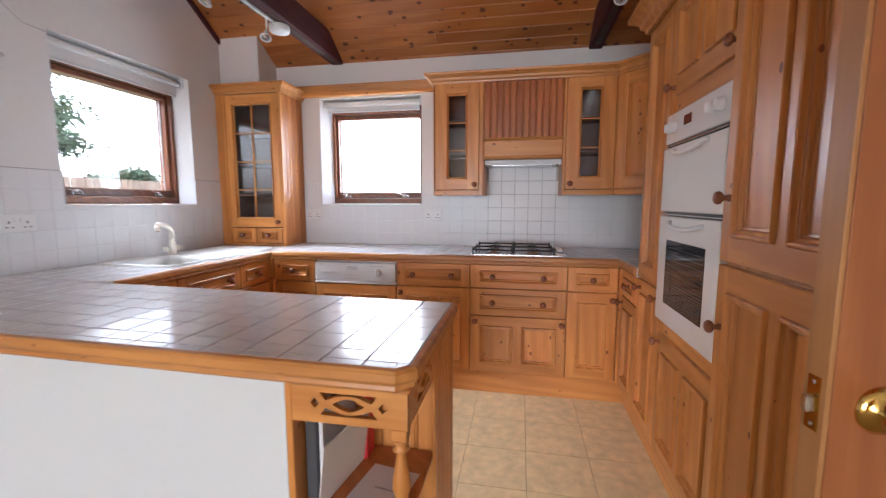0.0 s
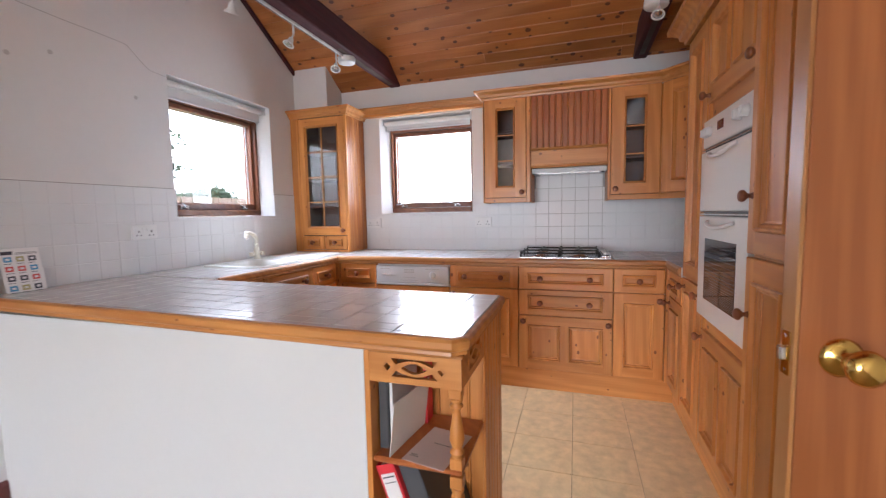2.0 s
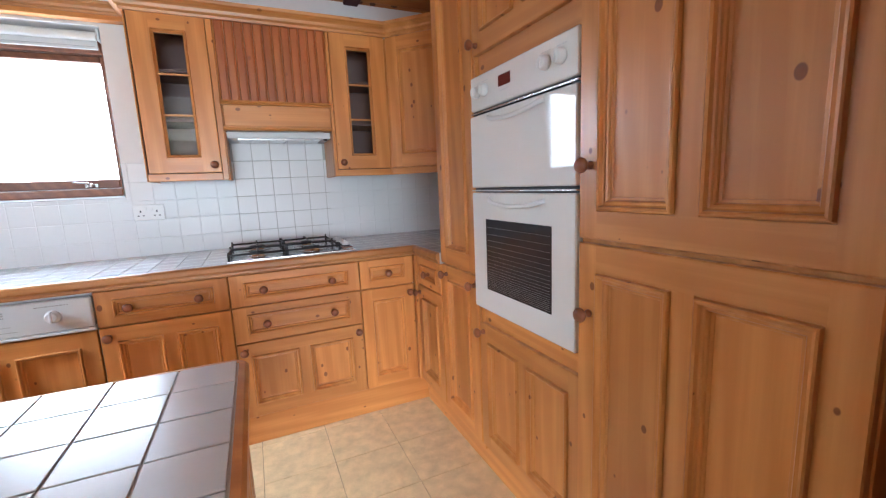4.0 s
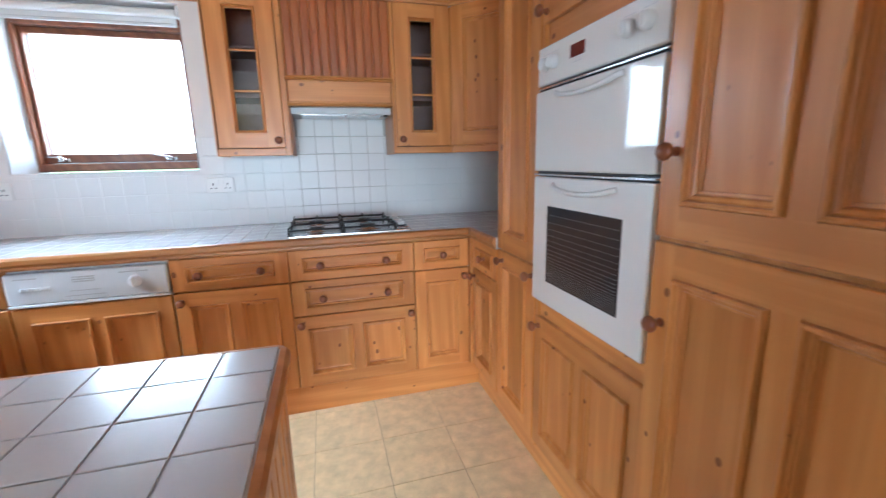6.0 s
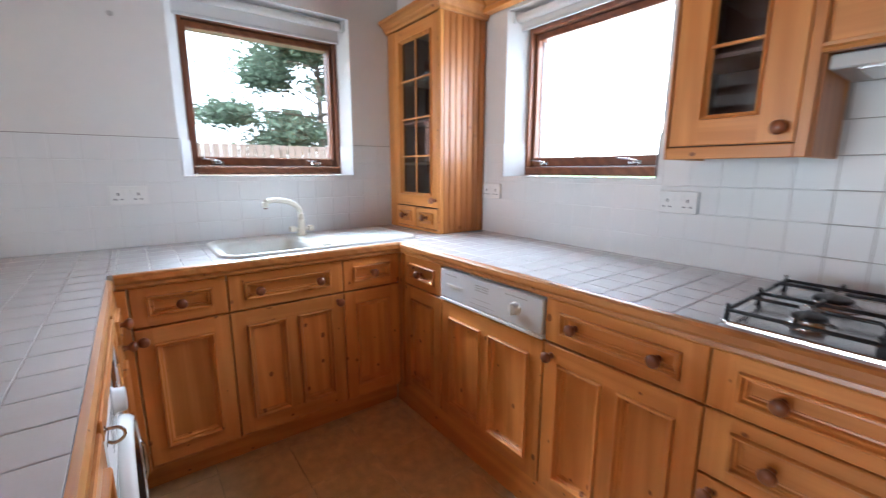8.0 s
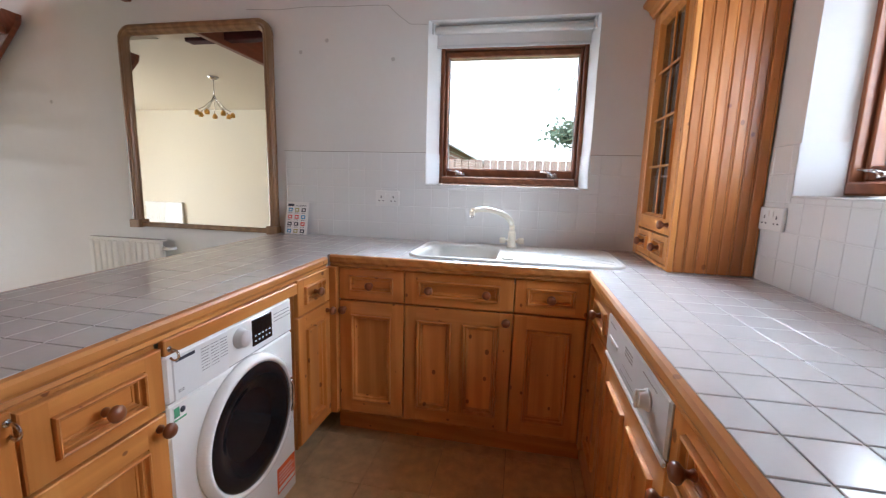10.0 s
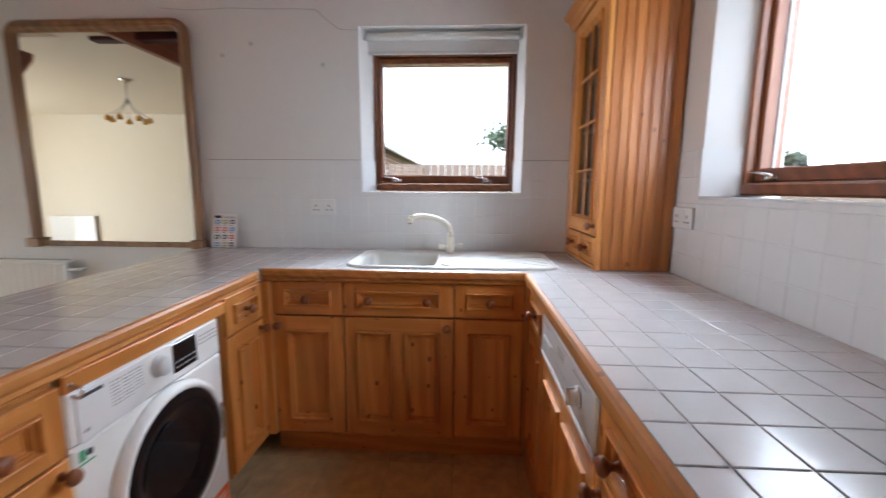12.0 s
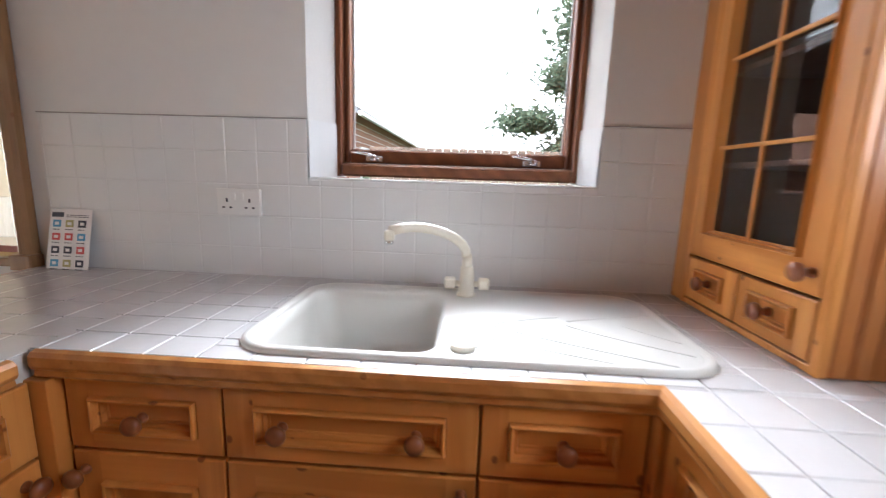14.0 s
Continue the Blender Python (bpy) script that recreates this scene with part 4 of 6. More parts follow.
tagged(block("booklet", (0.0, 0.012, 0, 0.06, 0, 0.225), RED, None, 0.001, "", MB @ pose(0.105, 0.235, 0.4955)), "thin red booklet standing among papers", "booklet")
tagged(block("folder", (0.0, 0.010, 0, 0.215, 0, 0.232), PAPER, None, 0.001, "", MB @ pose(0.055, 0.06, 0.4955)), "white card folder standing among papers", "folder")
tagged(block("leaflet", (0.0, 0.003, 0, 0.23, 0, 0.175), PAPER, None, 0.0005, "", MB @ pose(0.072, 0.010, 0.4965, 0, 7, -8)), "white folded leaflet leaning in the bookcase", "leaflet")
lf = tagged(block("letter", (0.0, 0.145, 0, 0.21, 0, 0.0016), PINKPAPER, None, 0.0004, "", MB @ pose(0.112, 0.012, 0.4957, 0, 0, -10)), "printed letter lying on the shelf", "letter")
bm = bmesh.new()
for x, y, l in ((0.012, 0.028, 0.03), (0.012, 0.036, 0.022), (0.05, 0.118, 0.06)):
    cbox(bm, x, x + l, y, y + 0.0035, 0.0014, 0.0021, 0.0)
part("print", bm, LINES, lf)

# ---- tall cabinets ----
t = thing("tall_cabinet", "narrow full-height pine cabinet with panel doors", "kitchen cabinet", pose(XR, 3.572, 0, 0, 0, -90))
part("carcase", box_bm(0.001, 0.365, 0.022, 0.58, 0.10, 2.13), PINE_V, t)
front(t, "door", 0.0, 0.366, 0.12, 0.868, 1, [(0.062, 0.825), (0.335, 0.825)], 0.07, 0.065)
front(t, "door", 0.0, 0.366, 0.872, 2.12, 1, [], 0.07, 0.075)
t = thing("oven_housing", "tall pine cabinet that houses the double oven", "kitchen cabinet", pose(XR, 3.205, 0, 0, 0, -90))
OW = 0.603
bm = bmesh.new()
cbox(bm, 0.001, 0.018, 0.004, 0.58, 0.10, 2.13)
cbox(bm, OW - 0.018, OW - 0.001, 0.004, 0.58, 0.10, 2.13)
cbox(bm, 0.018, OW - 0.018, 0.57, 0.58, 0.10, 2.13)
cbox(bm, 0.018, OW - 0.018, 0.022, 0.57, 0.10, 0.66)
cbox(bm, 0.018, OW - 0.018, 0.022, 0.57, 1.73, 2.13)
part("carcase", bm, PINE_V, t)
part("lower_rail", box_bm(0.018, OW - 0.018, 0.018, 0.56, 0.66, 0.752), PINE_H, t)
part("upper_rail", box_bm(0.018, OW - 0.018, 0.018, 0.56, 1.638, 1.73), PINE_H, t)
front(t, "door", 0.0, OW, 0.12, 0.682, 2, [(0.035, 0.645)], 0.065, 0.07)
front(t, "door", 0.0, OW, 1.715, 2.12, 2, [(0.035, 1.75), (OW - 0.035, 1.75)], 0.065, 0.07)
t = thing("larder_cabinet", "tall pine larder cabinet with two double-panel doors", "kitchen cabinet", pose(XR - 0.03, 2.60, 0, 0, 0, -90))
part("carcase", box_bm(0.001, 0.60, 0.022, 0.61, 0.10, 2.13), PINE_V, t)
front(t, "door", 0.0, 0.60, 0.12, 1.086, 2, [(0.042, 0.897)], 0.062, 0.072, mould=1.45)
front(t, "door", 0.0, 0.60, 1.093, 2.12, 2, [(0.042, 1.283)], 0.062, 0.072, mould=1.45)
ct = thing("tall_cornice", "moulded pine cornice along the tall cabinets", "cornice", pose(0, 0, 0))
cornice(ct, [(1.49, 3.574), (XR, 3.574), (XR, 2.602), (XR - 0.03, 2.602), (XR - 0.03, 1.99)], 2.122, 1.5)
part("top_board", box_bm(XR - 0.02, 1.49, 2.0, 3.57, 2.131, 2.215), PINE_EDGE, ct)

# double oven
t = thing("double_oven", "white built-in double oven with a dark lower window", "oven", pose(XR, 3.195, 0, 0, 0, -90))
W = 0.575
part("body", box_bm(0.012, W - 0.012, 0.02, 0.5, 0.756, 1.634), GREYCARD, t)
pn = part("control_panel", box_bm(0.0, W, -0.014, 0.018, 1.516, 1.637, c=0.004), WHITE, t)
for x in (0.055, 0.105, 0.445, 0.51):
    bm = bmesh.new()
    lathe(bm, [(0.0215, 0), (0.021, 0.010), (0.0185, 0.022), (0.016, 0.024), (0.002, 0.0245)], 20, Matrix.Translation((x, -0.014, 1.578)) @ Matrix.Rotation(radians(90), 4, "X"))
    cbox(bm, x - 0.003, x + 0.003, -0.042, -0.016, 1.562, 1.594, 0.002)
    part("control_knob", bm, PLASTIC, pn, "white plastic control knob")
part("clock_display", box_bm(0.195, 0.265, -0.0165, -0.01, 1.567, 1.603, c=0.001), material("clock_red_glass", (0.12, 0.015, 0.015), 0.15), pn, "dark red clock display")
bm = bmesh.new()
text_bars(bm, 0.205, 0.255, 1.552, 1.557, 1, -0.0142, 21)
for x in (0.055, 0.105, 0.445, 0.51):
    text_bars(bm, x - 0.02, x + 0.02, 1.607, 1.612, 1, -0.0142, 22)
tagged(part("print", bm, GREYP, pn), "small grey print", kind="stuff")
part("vent_strip", box_bm(0.0, W, -0.004, 0.018, 1.497, 1.515, c=0.001), BLACK, t, "black vent strip")
part("chrome_strip", box_bm(0.0, W, -0.0145, 0.0, 1.503, 1.508, c=0.001), STEEL, t)
d = part("top_door", box_bm(0.0, W, -0.02, 0.018, 1.232, 1.496, c=0.004), WHITE, t, "white enamel grill door")


def oven_handle(parent, z, x0, x1):
    bm = bmesh.new()
    pts = [(x0, -0.020, z + 0.012), (x0 + 0.02, -0.033, z + 0.006)] + [(x0 + 0.04 + (x1 - x0 - 0.08) * k / 8, -0.036 - 0.005 * math.sin(math.pi * k / 8), z - 0.010 * math.sin(math.pi * k / 8)) for k in range(9)] + [(x1 - 0.02, -0.033, z + 0.006), (x1, -0.020, z + 0.012)]
    tube(bm, pts, 0.0075, 10)
    part("handle", bm, PLASTIC, parent, "curved white handle")


oven_handle(d, 1.468, 0.13, 0.445)
part("vent_strip", box_bm(0.0, W, -0.004, 0.018, 1.213, 1.231, c=0.001), BLACK, t)
part("chrome_strip", box_bm(0.0, W, -0.0205, -0.004, 1.218, 1.223, c=0.001), STEEL, t)
d = part("bottom_door", box_bm(0.0, W, -0.02, 0.018, 0.756, 1.212, c=0.004), WHITE, t, "white enamel oven door")
oven_handle(d, 1.178, 0.13, 0.445)
part("window", box_bm(0.10, 0.475, -0.0215, -0.018, 0.845, 1.115, c=0.0006), OVEN_GLASS, d, "dark oven window")
bm = bmesh.new()
z, gap = 1.085, 0.026
while z > 0.852:
    cbox(bm, 0.106, 0.469, -0.0222, -0.0212, z - 0.0005, z + 0.0005, 0.0)
    z -= gap
    gap = max(gap * 0.9, 0.0062)
tagged(part("glass_print", bm, LINES, d, "fine pale lines printed on the glass"), kind="stuff")

# ---- wall cabinets and hood ----
YW = 4.245
t = thing("wall_cabinet", "pine wall cabinet with a narrow three-pane glazed door", "kitchen cabinet", pose(-0.36, YW, 0), "wall cabinets")
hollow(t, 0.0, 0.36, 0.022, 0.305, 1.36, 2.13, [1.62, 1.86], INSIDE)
glazed_door(t, 0.006, 0.33, 1.362, 2.125, 1, 3, [(0.30, 1.40)], stile=0.085, rail=0.075)
part("side_stile", box_bm(0.332, 0.36, 0.0, 0.021, 1.322, 2.13), PINE_V, t)
part("valance", box_bm(0.0, 0.331, 0.004, 0.022, 1.322, 1.359), PINE_H, t)
part("bottom_return", box_bm(0.345, 0.36, 0.022, 0.30, 1.322, 1.359), PINE_V, t)
part("side_panel", box_bm(0.3602, 0.366, 0.0215, 0.304, 1.322, 2.129), PINE_V, t)
part("side_panel", box_bm(-0.006, -0.0002, 0.002, 0.304, 1.322, 2.112), PINE_V, t)
t = thing("wall_cabinet", "pine wall cabinet with a narrow three-pane glazed door beside the hood", "kitchen cabinet", pose(0.56, YW, 0), "wall cabinets")
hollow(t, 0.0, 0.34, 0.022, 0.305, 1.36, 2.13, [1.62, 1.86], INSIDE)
glazed_door(t, 0.014, 0.335, 1.362, 2.125, 1, 3, [(0.045, 1.40)], stile=0.085, rail=0.075)
part("side_stile", box_bm(-0.004, 0.012, 0.0, 0.021, 1.322, 2.13), PINE_V, t)
part("valance", box_bm(0.012, 0.34, 0.004, 0.022, 1.322, 1.359), PINE_H, t)
part("bottom_return", box_bm(0.0, 0.015, 0.022, 0.30, 1.322, 1.359), PINE_V, t)
part("side_panel", box_bm(-0.006, -0.0002, 0.0215, 0.304, 1.322, 2.129), PINE_V, t)
t = thing("corner_wall_cabinet", "pine corner wall cabinet with a panel door set at an angle", "kitchen cabinet", pose(0.902, YW, 0, 0, 0, -45), "wall cabinets")
front(t, "door", 0.0, 0.42, 1.362, 2.125, 1, [], 0.07, 0.075)
part("filler_strip", box_bm(-0.013, 0.0015, 0.003, 0.02, 1.322, 2.113), PINE_V, t)
part("valance", box_bm(0.0, 0.42, 0.004, 0.022, 1.322, 1.359), PINE_H, t)
bm = bmesh.new()
inv = pose(0.902, YW, 0, 0, 0, -45).inverted()
poly = [(0.92, 4.26), (1.21, 3.97), (1.49, 3.97), (1.49, 4.545), (0.92, 4.545)]
lo = [bm.verts.new(inv @ Vector((*p, 1.36))) for p in poly]
hi = [bm.verts.new(inv @ Vector((*p, 2.13))) for p in poly]
bm.faces.new(lo), bm.faces.new(hi)
for i in range(5):
    bm.faces.new((lo[i], lo[(i + 1) % 5], hi[(i + 1) % 5], hi[i]))
part("carcase", bm, PINE_V, t)
ct = thing("wall_cornice", "moulded pine cornice along the wall cabinets", "cornice", pose(0, 0, 0))
cornice(ct, [(-0.362, 4.54), (-0.362, YW - 0.002), (0.903, YW - 0.002), (1.20, 3.948), (1.20, 3.64)], 2.115)

t = thing("cooker_hood", "pine cooker hood with beaded boards and a moulded shelf", "cooker hood", pose(0.0, YW, 0))
beadboard(t, PINE_RED, 0.007, 0.553, 1.722, 2.13, 0.012, 0.045)
part("fascia", box_bm(0.007, 0.553, 0.006, 0.03, 1.60, 1.712, c=0.003), PINE_H, t)
bm = bmesh.new()
sweep(bm, [(-0.004, 0.03), (0.56, 0.03)], [(0.0, 1.706), (0.034, 1.706), (0.040, 1.711), (0.036, 1.717), (0.042, 1.722), (0.040, 1.729), (0.0, 1.729)])
sweep(bm, [(0.0, 0.03), (0.556, 0.03)], [(0.0, 1.578), (0.026, 1.578), (0.032, 1.585), (0.028, 1.592), (0.030, 1.60), (0.0, 1.60)])
part("mouldings", bm, PINE_EDGE, t)
bm = bmesh.new()
cbox(bm, 0.008, 0.552, 0.045, 0.30, 1.54, 1.577, 0.004)
un = part("extractor", bm, GREYP, t, "pale grey metal extractor underside")
bm = bmesh.new()
cbox(bm, 0.06, 0.30, 0.07, 0.26, 1.536, 1.541, 0.001)
cbox(bm, 0.31, 0.50, 0.07, 0.26, 1.536, 1.541, 0.001)
part("grease_filter", bm, STEEL, un)
bm = bmesh.new()
lathe(bm, [(0.012, 0), (0.012, -0.006), (0.008, -0.008)], 12, Matrix.Translation((0.525, 0.07, 1.54)))
part("switch", bm, BLACK, un)

# corner display cabinet on the worktop
DX0, DX1, YD = -2.085, -1.575, 4.222
t = thing("display_cabinet", "tall glazed pine display cabinet standing on the corner worktop", "kitchen cabinet", pose(DX0, YD, 0))
DW = DX1 - DX0
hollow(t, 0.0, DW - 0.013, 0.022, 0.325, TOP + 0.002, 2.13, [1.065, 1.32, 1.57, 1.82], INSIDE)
glazed_door(t, 0.022, DW - 0.025, 1.07, 2.115, 2, 4, [(DW - 0.05, 1.115)], stile=0.06, rail=0.065)
bm = bmesh.new()
cbox(bm, 0.0, 0.021, 0.0, 0.021, TOP + 0.002, 2.13)
cbox(bm, DW - 0.024, DW, 0.0, 0.021, TOP + 0.002, 2.13)
cbox(bm, 0.021, DW - 0.024, 0.002, 0.021, TOP + 0.002, TOP + 0.018)
part("face_frame", bm, PINE_V, t)
for a, b in ((0.023, 0.25), (0.252, DW - 0.026)):
    front(t, "drawer", a, b, TOP + 0.02, 1.066, 1, [((a + b) / 2, 1.006)], 0.045, 0.026, mould=0.8)
beadboard(t, PINE_SIDE, 0.022, 0.325, TOP + 0.002, 2.13, 0.0, 0.043, m=pose(DW, 0, 0, 0, 0, 90))
bm = bmesh.new()
sweep(bm, [(-0.06, -0.002), (DW + 0.002, -0.002), (DW + 0.002, 0.325)], [(o, 2.118 + h) for o, h in CORNICE])
part("cornice", bm, PINE_EDGE, t)
part("top_board", box_bm(-0.06, DW, 0.0, 0.325, 2.132, 2.184), PINE_EDGE, t)
part("filler_strip", box_bm(-0.064, -0.001, 0.003, 0.02, TOP + 0.002, 2.13), PINE_V, t)
t = thing("pelmet", "moulded pine pelmet across the window head", "pelmet", pose(0, 0, 0))
bm = bmesh.new()
cbox(bm, -1.565, -0.365, 4.49, 4.545, 2.142, 2.20, 0.003)
part("board", bm, PINE_H, t)
bm = bmesh.new()
sweep(bm, [(-1.565, 4.49), (-0.425, 4.49)], [(o * 0.62, 2.165 + h * 0.78) for o, h in CORNICE])
part("moulding", bm, PINE_EDGE, t)
structure(block("pipe_boxing", (XW, -1.80, 4.30, YN, 2.186, 2.62), WALL, None, 0.004), "white boxed-in pipe above the cabinet", "boxing")

# ---- worktops ----
EDGE = [(0.0, 0.863), (0.006, 0.863), (0.010, 0.869), (0.008, 0.879), (0.014, 0.883), (0.018, 0.891), (0.018, 0.909), (0.012, 0.917), (0.0, 0.9195)]
SINK_BOX = (-2.065, -1.548, 3.085, 4.075)
BOWL = (-2.0, -1.578, 3.118, 3.512)
HOB = (-0.048, 0.578, 3.942, 4.430)
PITCH = 0.1045


def tiled_top(t, rects, holes, ox, oy, mat_bed, pitch):
    bm = bmesh.new()
    bed = rects
    for h in holes[:1]:
        bed = [q for r in bed for q in minus(r, h)]
    for a, b, c, d in bed:
        cbox(bm, a, b, c, d, 0.863, 0.9165, 0.0)
    part("bed", bm, mat_bed, t, "grey grout between the tiles")
    cache = {}
    g = 0.0016
    for R in rects:
        i0, i1 = math.floor((R[0] - ox) / pitch), math.ceil((R[1] - ox) / pitch)
        j0, j1 = math.floor((R[2] - oy) / pitch), math.ceil((R[3] - oy) / pitch)
        for i in range(i0, i1):
            for j in range(j0, j1):
                a, b = max(R[0], ox + i * pitch), min(R[1], ox + (i + 1) * pitch)
                c, d = max(R[2], oy + j * pitch), min(R[3], oy + (j + 1) * pitch)
                if b - a < 0.006 or d - c < 0.006:
                    continue
                pieces = [(a, b, c, d)]
                for h in holes[1:]:
                    pieces = [q for r in pieces for q in minus(r, h)]
                for a2, b2, c2, d2 in pieces:
                    w, l = round(b2 - a2 - 2 * g, 3), round(d2 - c2 - 2 * g, 3)
                    if w < 0.004 or l < 0.004:
                        continue
                    if (w, l) not in cache:
                        q = bmesh.new()
                        cbox(q, -w / 2, w / 2, -l / 2, l / 2, -0.004, 0.0, 0.0016)
                        cache[w, l] = obj("tile", q, WTILE, t)
                        ob = cache[w, l]
                    else:
                        ob = new("tile", cache[w, l].data)
                        ob.parent = t
                    ob.matrix_basis = pose((a2 + b2) / 2, (c2 + d2) / 2, TOP + random.uniform(-0.0003, 0.0003), random.uniform(-0.15, 0.15), random.uniform(-0.15, 0.15))


FRONT, END, BACK = 2.082, 0.034, 2.718
t = thing("peninsula_worktop", "glazed white tile worktop with a moulded pine edge on the peninsula", "worktop", pose(XW, 0, TOP) @ Matrix.Rotation(radians(0.67), 4, "Y") @ pose(-XW, 0, -TOP))
CUT = 0.031
tiled_top(t, [(XW + 0.002, END, FRONT + CUT, BACK), (XW + 0.002, END - CUT, FRONT, FRONT + CUT - 0.0002)], [(9, 9.1, 9, 9.1)], -0.077, 2.610, WGROUT, 0.108)
bm = bmesh.new()
tri = [(END - CUT, FRONT), (END, FRONT + CUT), (END - CUT, FRONT + CUT)]
lo, hi = [[bm.verts.new((*p, h)) for p in tri] for h in (0.865, TOP)]
bm.faces.new(lo), bm.faces.new(hi)
for i in range(3):
    bm.faces.new((lo[i], lo[(i + 1) % 3], hi[(i + 1) % 3], hi[i]))
part("corner_tile", bm, WTILE, t)
bm = bmesh.new()
sweep(bm, [(XW + 0.001, FRONT), (END - CUT, FRONT), (END, FRONT + CUT), (END, BACK - 0.012), (END - 0.012, BACK), (-1.482, BACK)], EDGE)
part("wooden_edge", bm, PINE_EDGE, t, "moulded pine edging")
t = thing("kitchen_worktop", "L-shaped glazed white tile worktop with a moulded pine edge", "worktop", pose(0, 0, 0))
tiled_top(t, [(XW + 0.002, -1.518, BACK + 0.001, YN - 0.001), (-1.517, XE - 0.002, 3.922, YN - 0.001), (0.90, XE - 0.002, 3.576, 3.921)],
          [BOWL, (SINK_BOX[0] + 0.03, SINK_BOX[1] - 0.03, SINK_BOX[2] + 0.03, SINK_BOX[3] - 0.03), (DX0 + 0.03, DX1 - 0.01, YD + 0.03, YN)], -0.359, 3.996, WGROUT, PITCH)
bm = bmesh.new()
sweep(bm, [(-1.518, BACK + 0.018), (-1.518, 3.922), (0.90, 3.922), (0.90, 3.576)], EDGE)
part("wooden_edge", bm, PINE_EDGE, t, "moulded pine edging")


def rounded(x0, x1, y0, y1, r, n=6):
    pts = []
    for cx, cy, a0 in ((x1 - r, y1 - r, 0), (x0 + r, y1 - r, 90), (x0 + r, y0 + r, 180), (x1 - r, y0 + r, 270)):
        for k in range(n + 1):
            a = radians(a0 + 90 * k / n)
            pts.append((cx + r * math.cos(a), cy + r * math.sin(a)))
    return pts


def loops_mesh(bm, loops, mi=0, smooth=True):
    rings = [[bm.verts.new(p) for p in lp] for lp in loops]
    n = len(rings[0])
    for a, b in zip(rings, rings[1:]):
        for i in range(n):
            f = bm.faces.new((a[i], a[(i + 1) % n], b[(i + 1) % n], b[i]))
            f.smooth, f.material_index = smooth, mi
    return rings


# sink with drainer
t = thing("kitchen_sink", "cream resin inset sink with a drainer set in the tiled worktop", "sink", pose(0, 0, 0))
bm = bmesh.new()
a, b, c, d = SINK_BOX


def off(box, k, r, z):
    return [(x, y, z) for x, y in rounded(box[0] + k, box[1] - k, box[2] + k, box[3] - k, r)]


z = TOP
rim = loops_mesh(bm, [off(SINK_BOX, 0.0, 0.10, z + 0.001), off(SINK_BOX, 0.002, 0.098, z + 0.008), off(SINK_BOX, 0.008, 0.093, z + 0.012), off(SINK_BOX, 0.018, 0.083, z + 0.012), off(SINK_BOX, 0.024, 0.078, z + 0.007)])
bowl = loops_mesh(bm, [off(BOWL, 0.0, 0.055, z + 0.007), off(BOWL, 0.008, 0.055, z + 0.001), off(BOWL, 0.014, 0.055, z - 0.02), off(BOWL, 0.028, 0.06, z - 0.14), off(BOWL, 0.05, 0.055, z - 0.165), off(BOWL, 0.12, 0.04, z - 0.172)])
bm.faces.new(bowl[-1])
edges = [e for e in bm.edges if len(e.link_faces) == 1 and all(abs(v.co.z - (z + 0.007)) < 1e-5 for v in e.verts)]
bmesh.ops.triangle_fill(bm, edges=edges, use_beauty=True)
part("basin", bm, SINK, t)
for x0, y0, x1, y1 in ((-1.648, 3.532, -1.570, 3.747), (-1.716, 3.537, -1.577, 3.860), (-1.753, 3.632, -1.580, 3.976), (-1.780, 3.809, -1.634, 4.034), (-1.801, 3.946, -1.703, 4.040), (-1.809, 3.816, -1.885, 4.040), (-1.77, 3.64, -1.84, 3.80)):
    bm = bmesh.new()
    tube(bm, [(x0 + (x1 - x0) * (f ** 0.85), y0 + (y1 - y0) * f, z + 0.0062) for f in [q / 6 for q in range(7)]], 0.0028, 6)
    part("drainer_ridge", bm, SINK, t)
bm = bmesh.new()
lathe(bm, [(0.026, 0.0), (0.026, 0.008), (0.022, 0.011), (0.002, 0.0115)], 24, Matrix.Translation((-1.615, 3.56, z + 0.0068)))
part("waste_knob", bm, CREAM_PLASTIC, t, "round pop-up waste control")
bm = bmesh.new()
lathe(bm, [(0.04, 0.0), (0.04, 0.002), (0.03, 0.003), (0.002, 0.0005)], 24, Matrix.Translation((-1.80, 3.33, z - 0.1715)))
part("waste", bm, STEEL, t)
# mixer tap
t = thing("mixer_tap", "cream swan-neck mixer tap with two square handles", "tap", pose(-2.0, 3.565, TOP + 0.0072))
bm = bmesh.new()
lathe(bm, [(0.028, 0.0), (0.028, 0.006), (0.023, 0.010), (0.021, 0.05), (0.019, 0.085), (0.017, 0.088)], 20)
part("body", bm, CREAM_PLASTIC, t)
bm = bmesh.new()
pts = [(0, 0, 0.085), (0.0, -0.002, 0.12)]
for k in range(9):
    q = k / 8
    pts.append((0.012 * q + 0.05 * q, -0.004 - 0.155 * (1 - math.cos(q * math.pi / 2)) , 0.12 + 0.085 * math.sin(q * math.pi / 2)))
pts += [(0.085, -0.185, 0.203), (0.105, -0.21, 0.198)]
tube(bm, pts, 0.013, 12, radii=[0.0155, 0.015] + [0.014] * 9 + [0.0135, 0.0135])
cbox(bm, 0.094, 0.12, -0.224, -0.198, 0.172, 0.2, 0.004)
part("spout", bm, CREAM_PLASTIC, t)
bm = bmesh.new()
lathe(bm, [(0.011, 0), (0.011, -0.008), (0.008, -0.009)], 14, Matrix.Translation((0.107, -0.211, 0.172)))
part("nozzle", bm, STEEL, t)
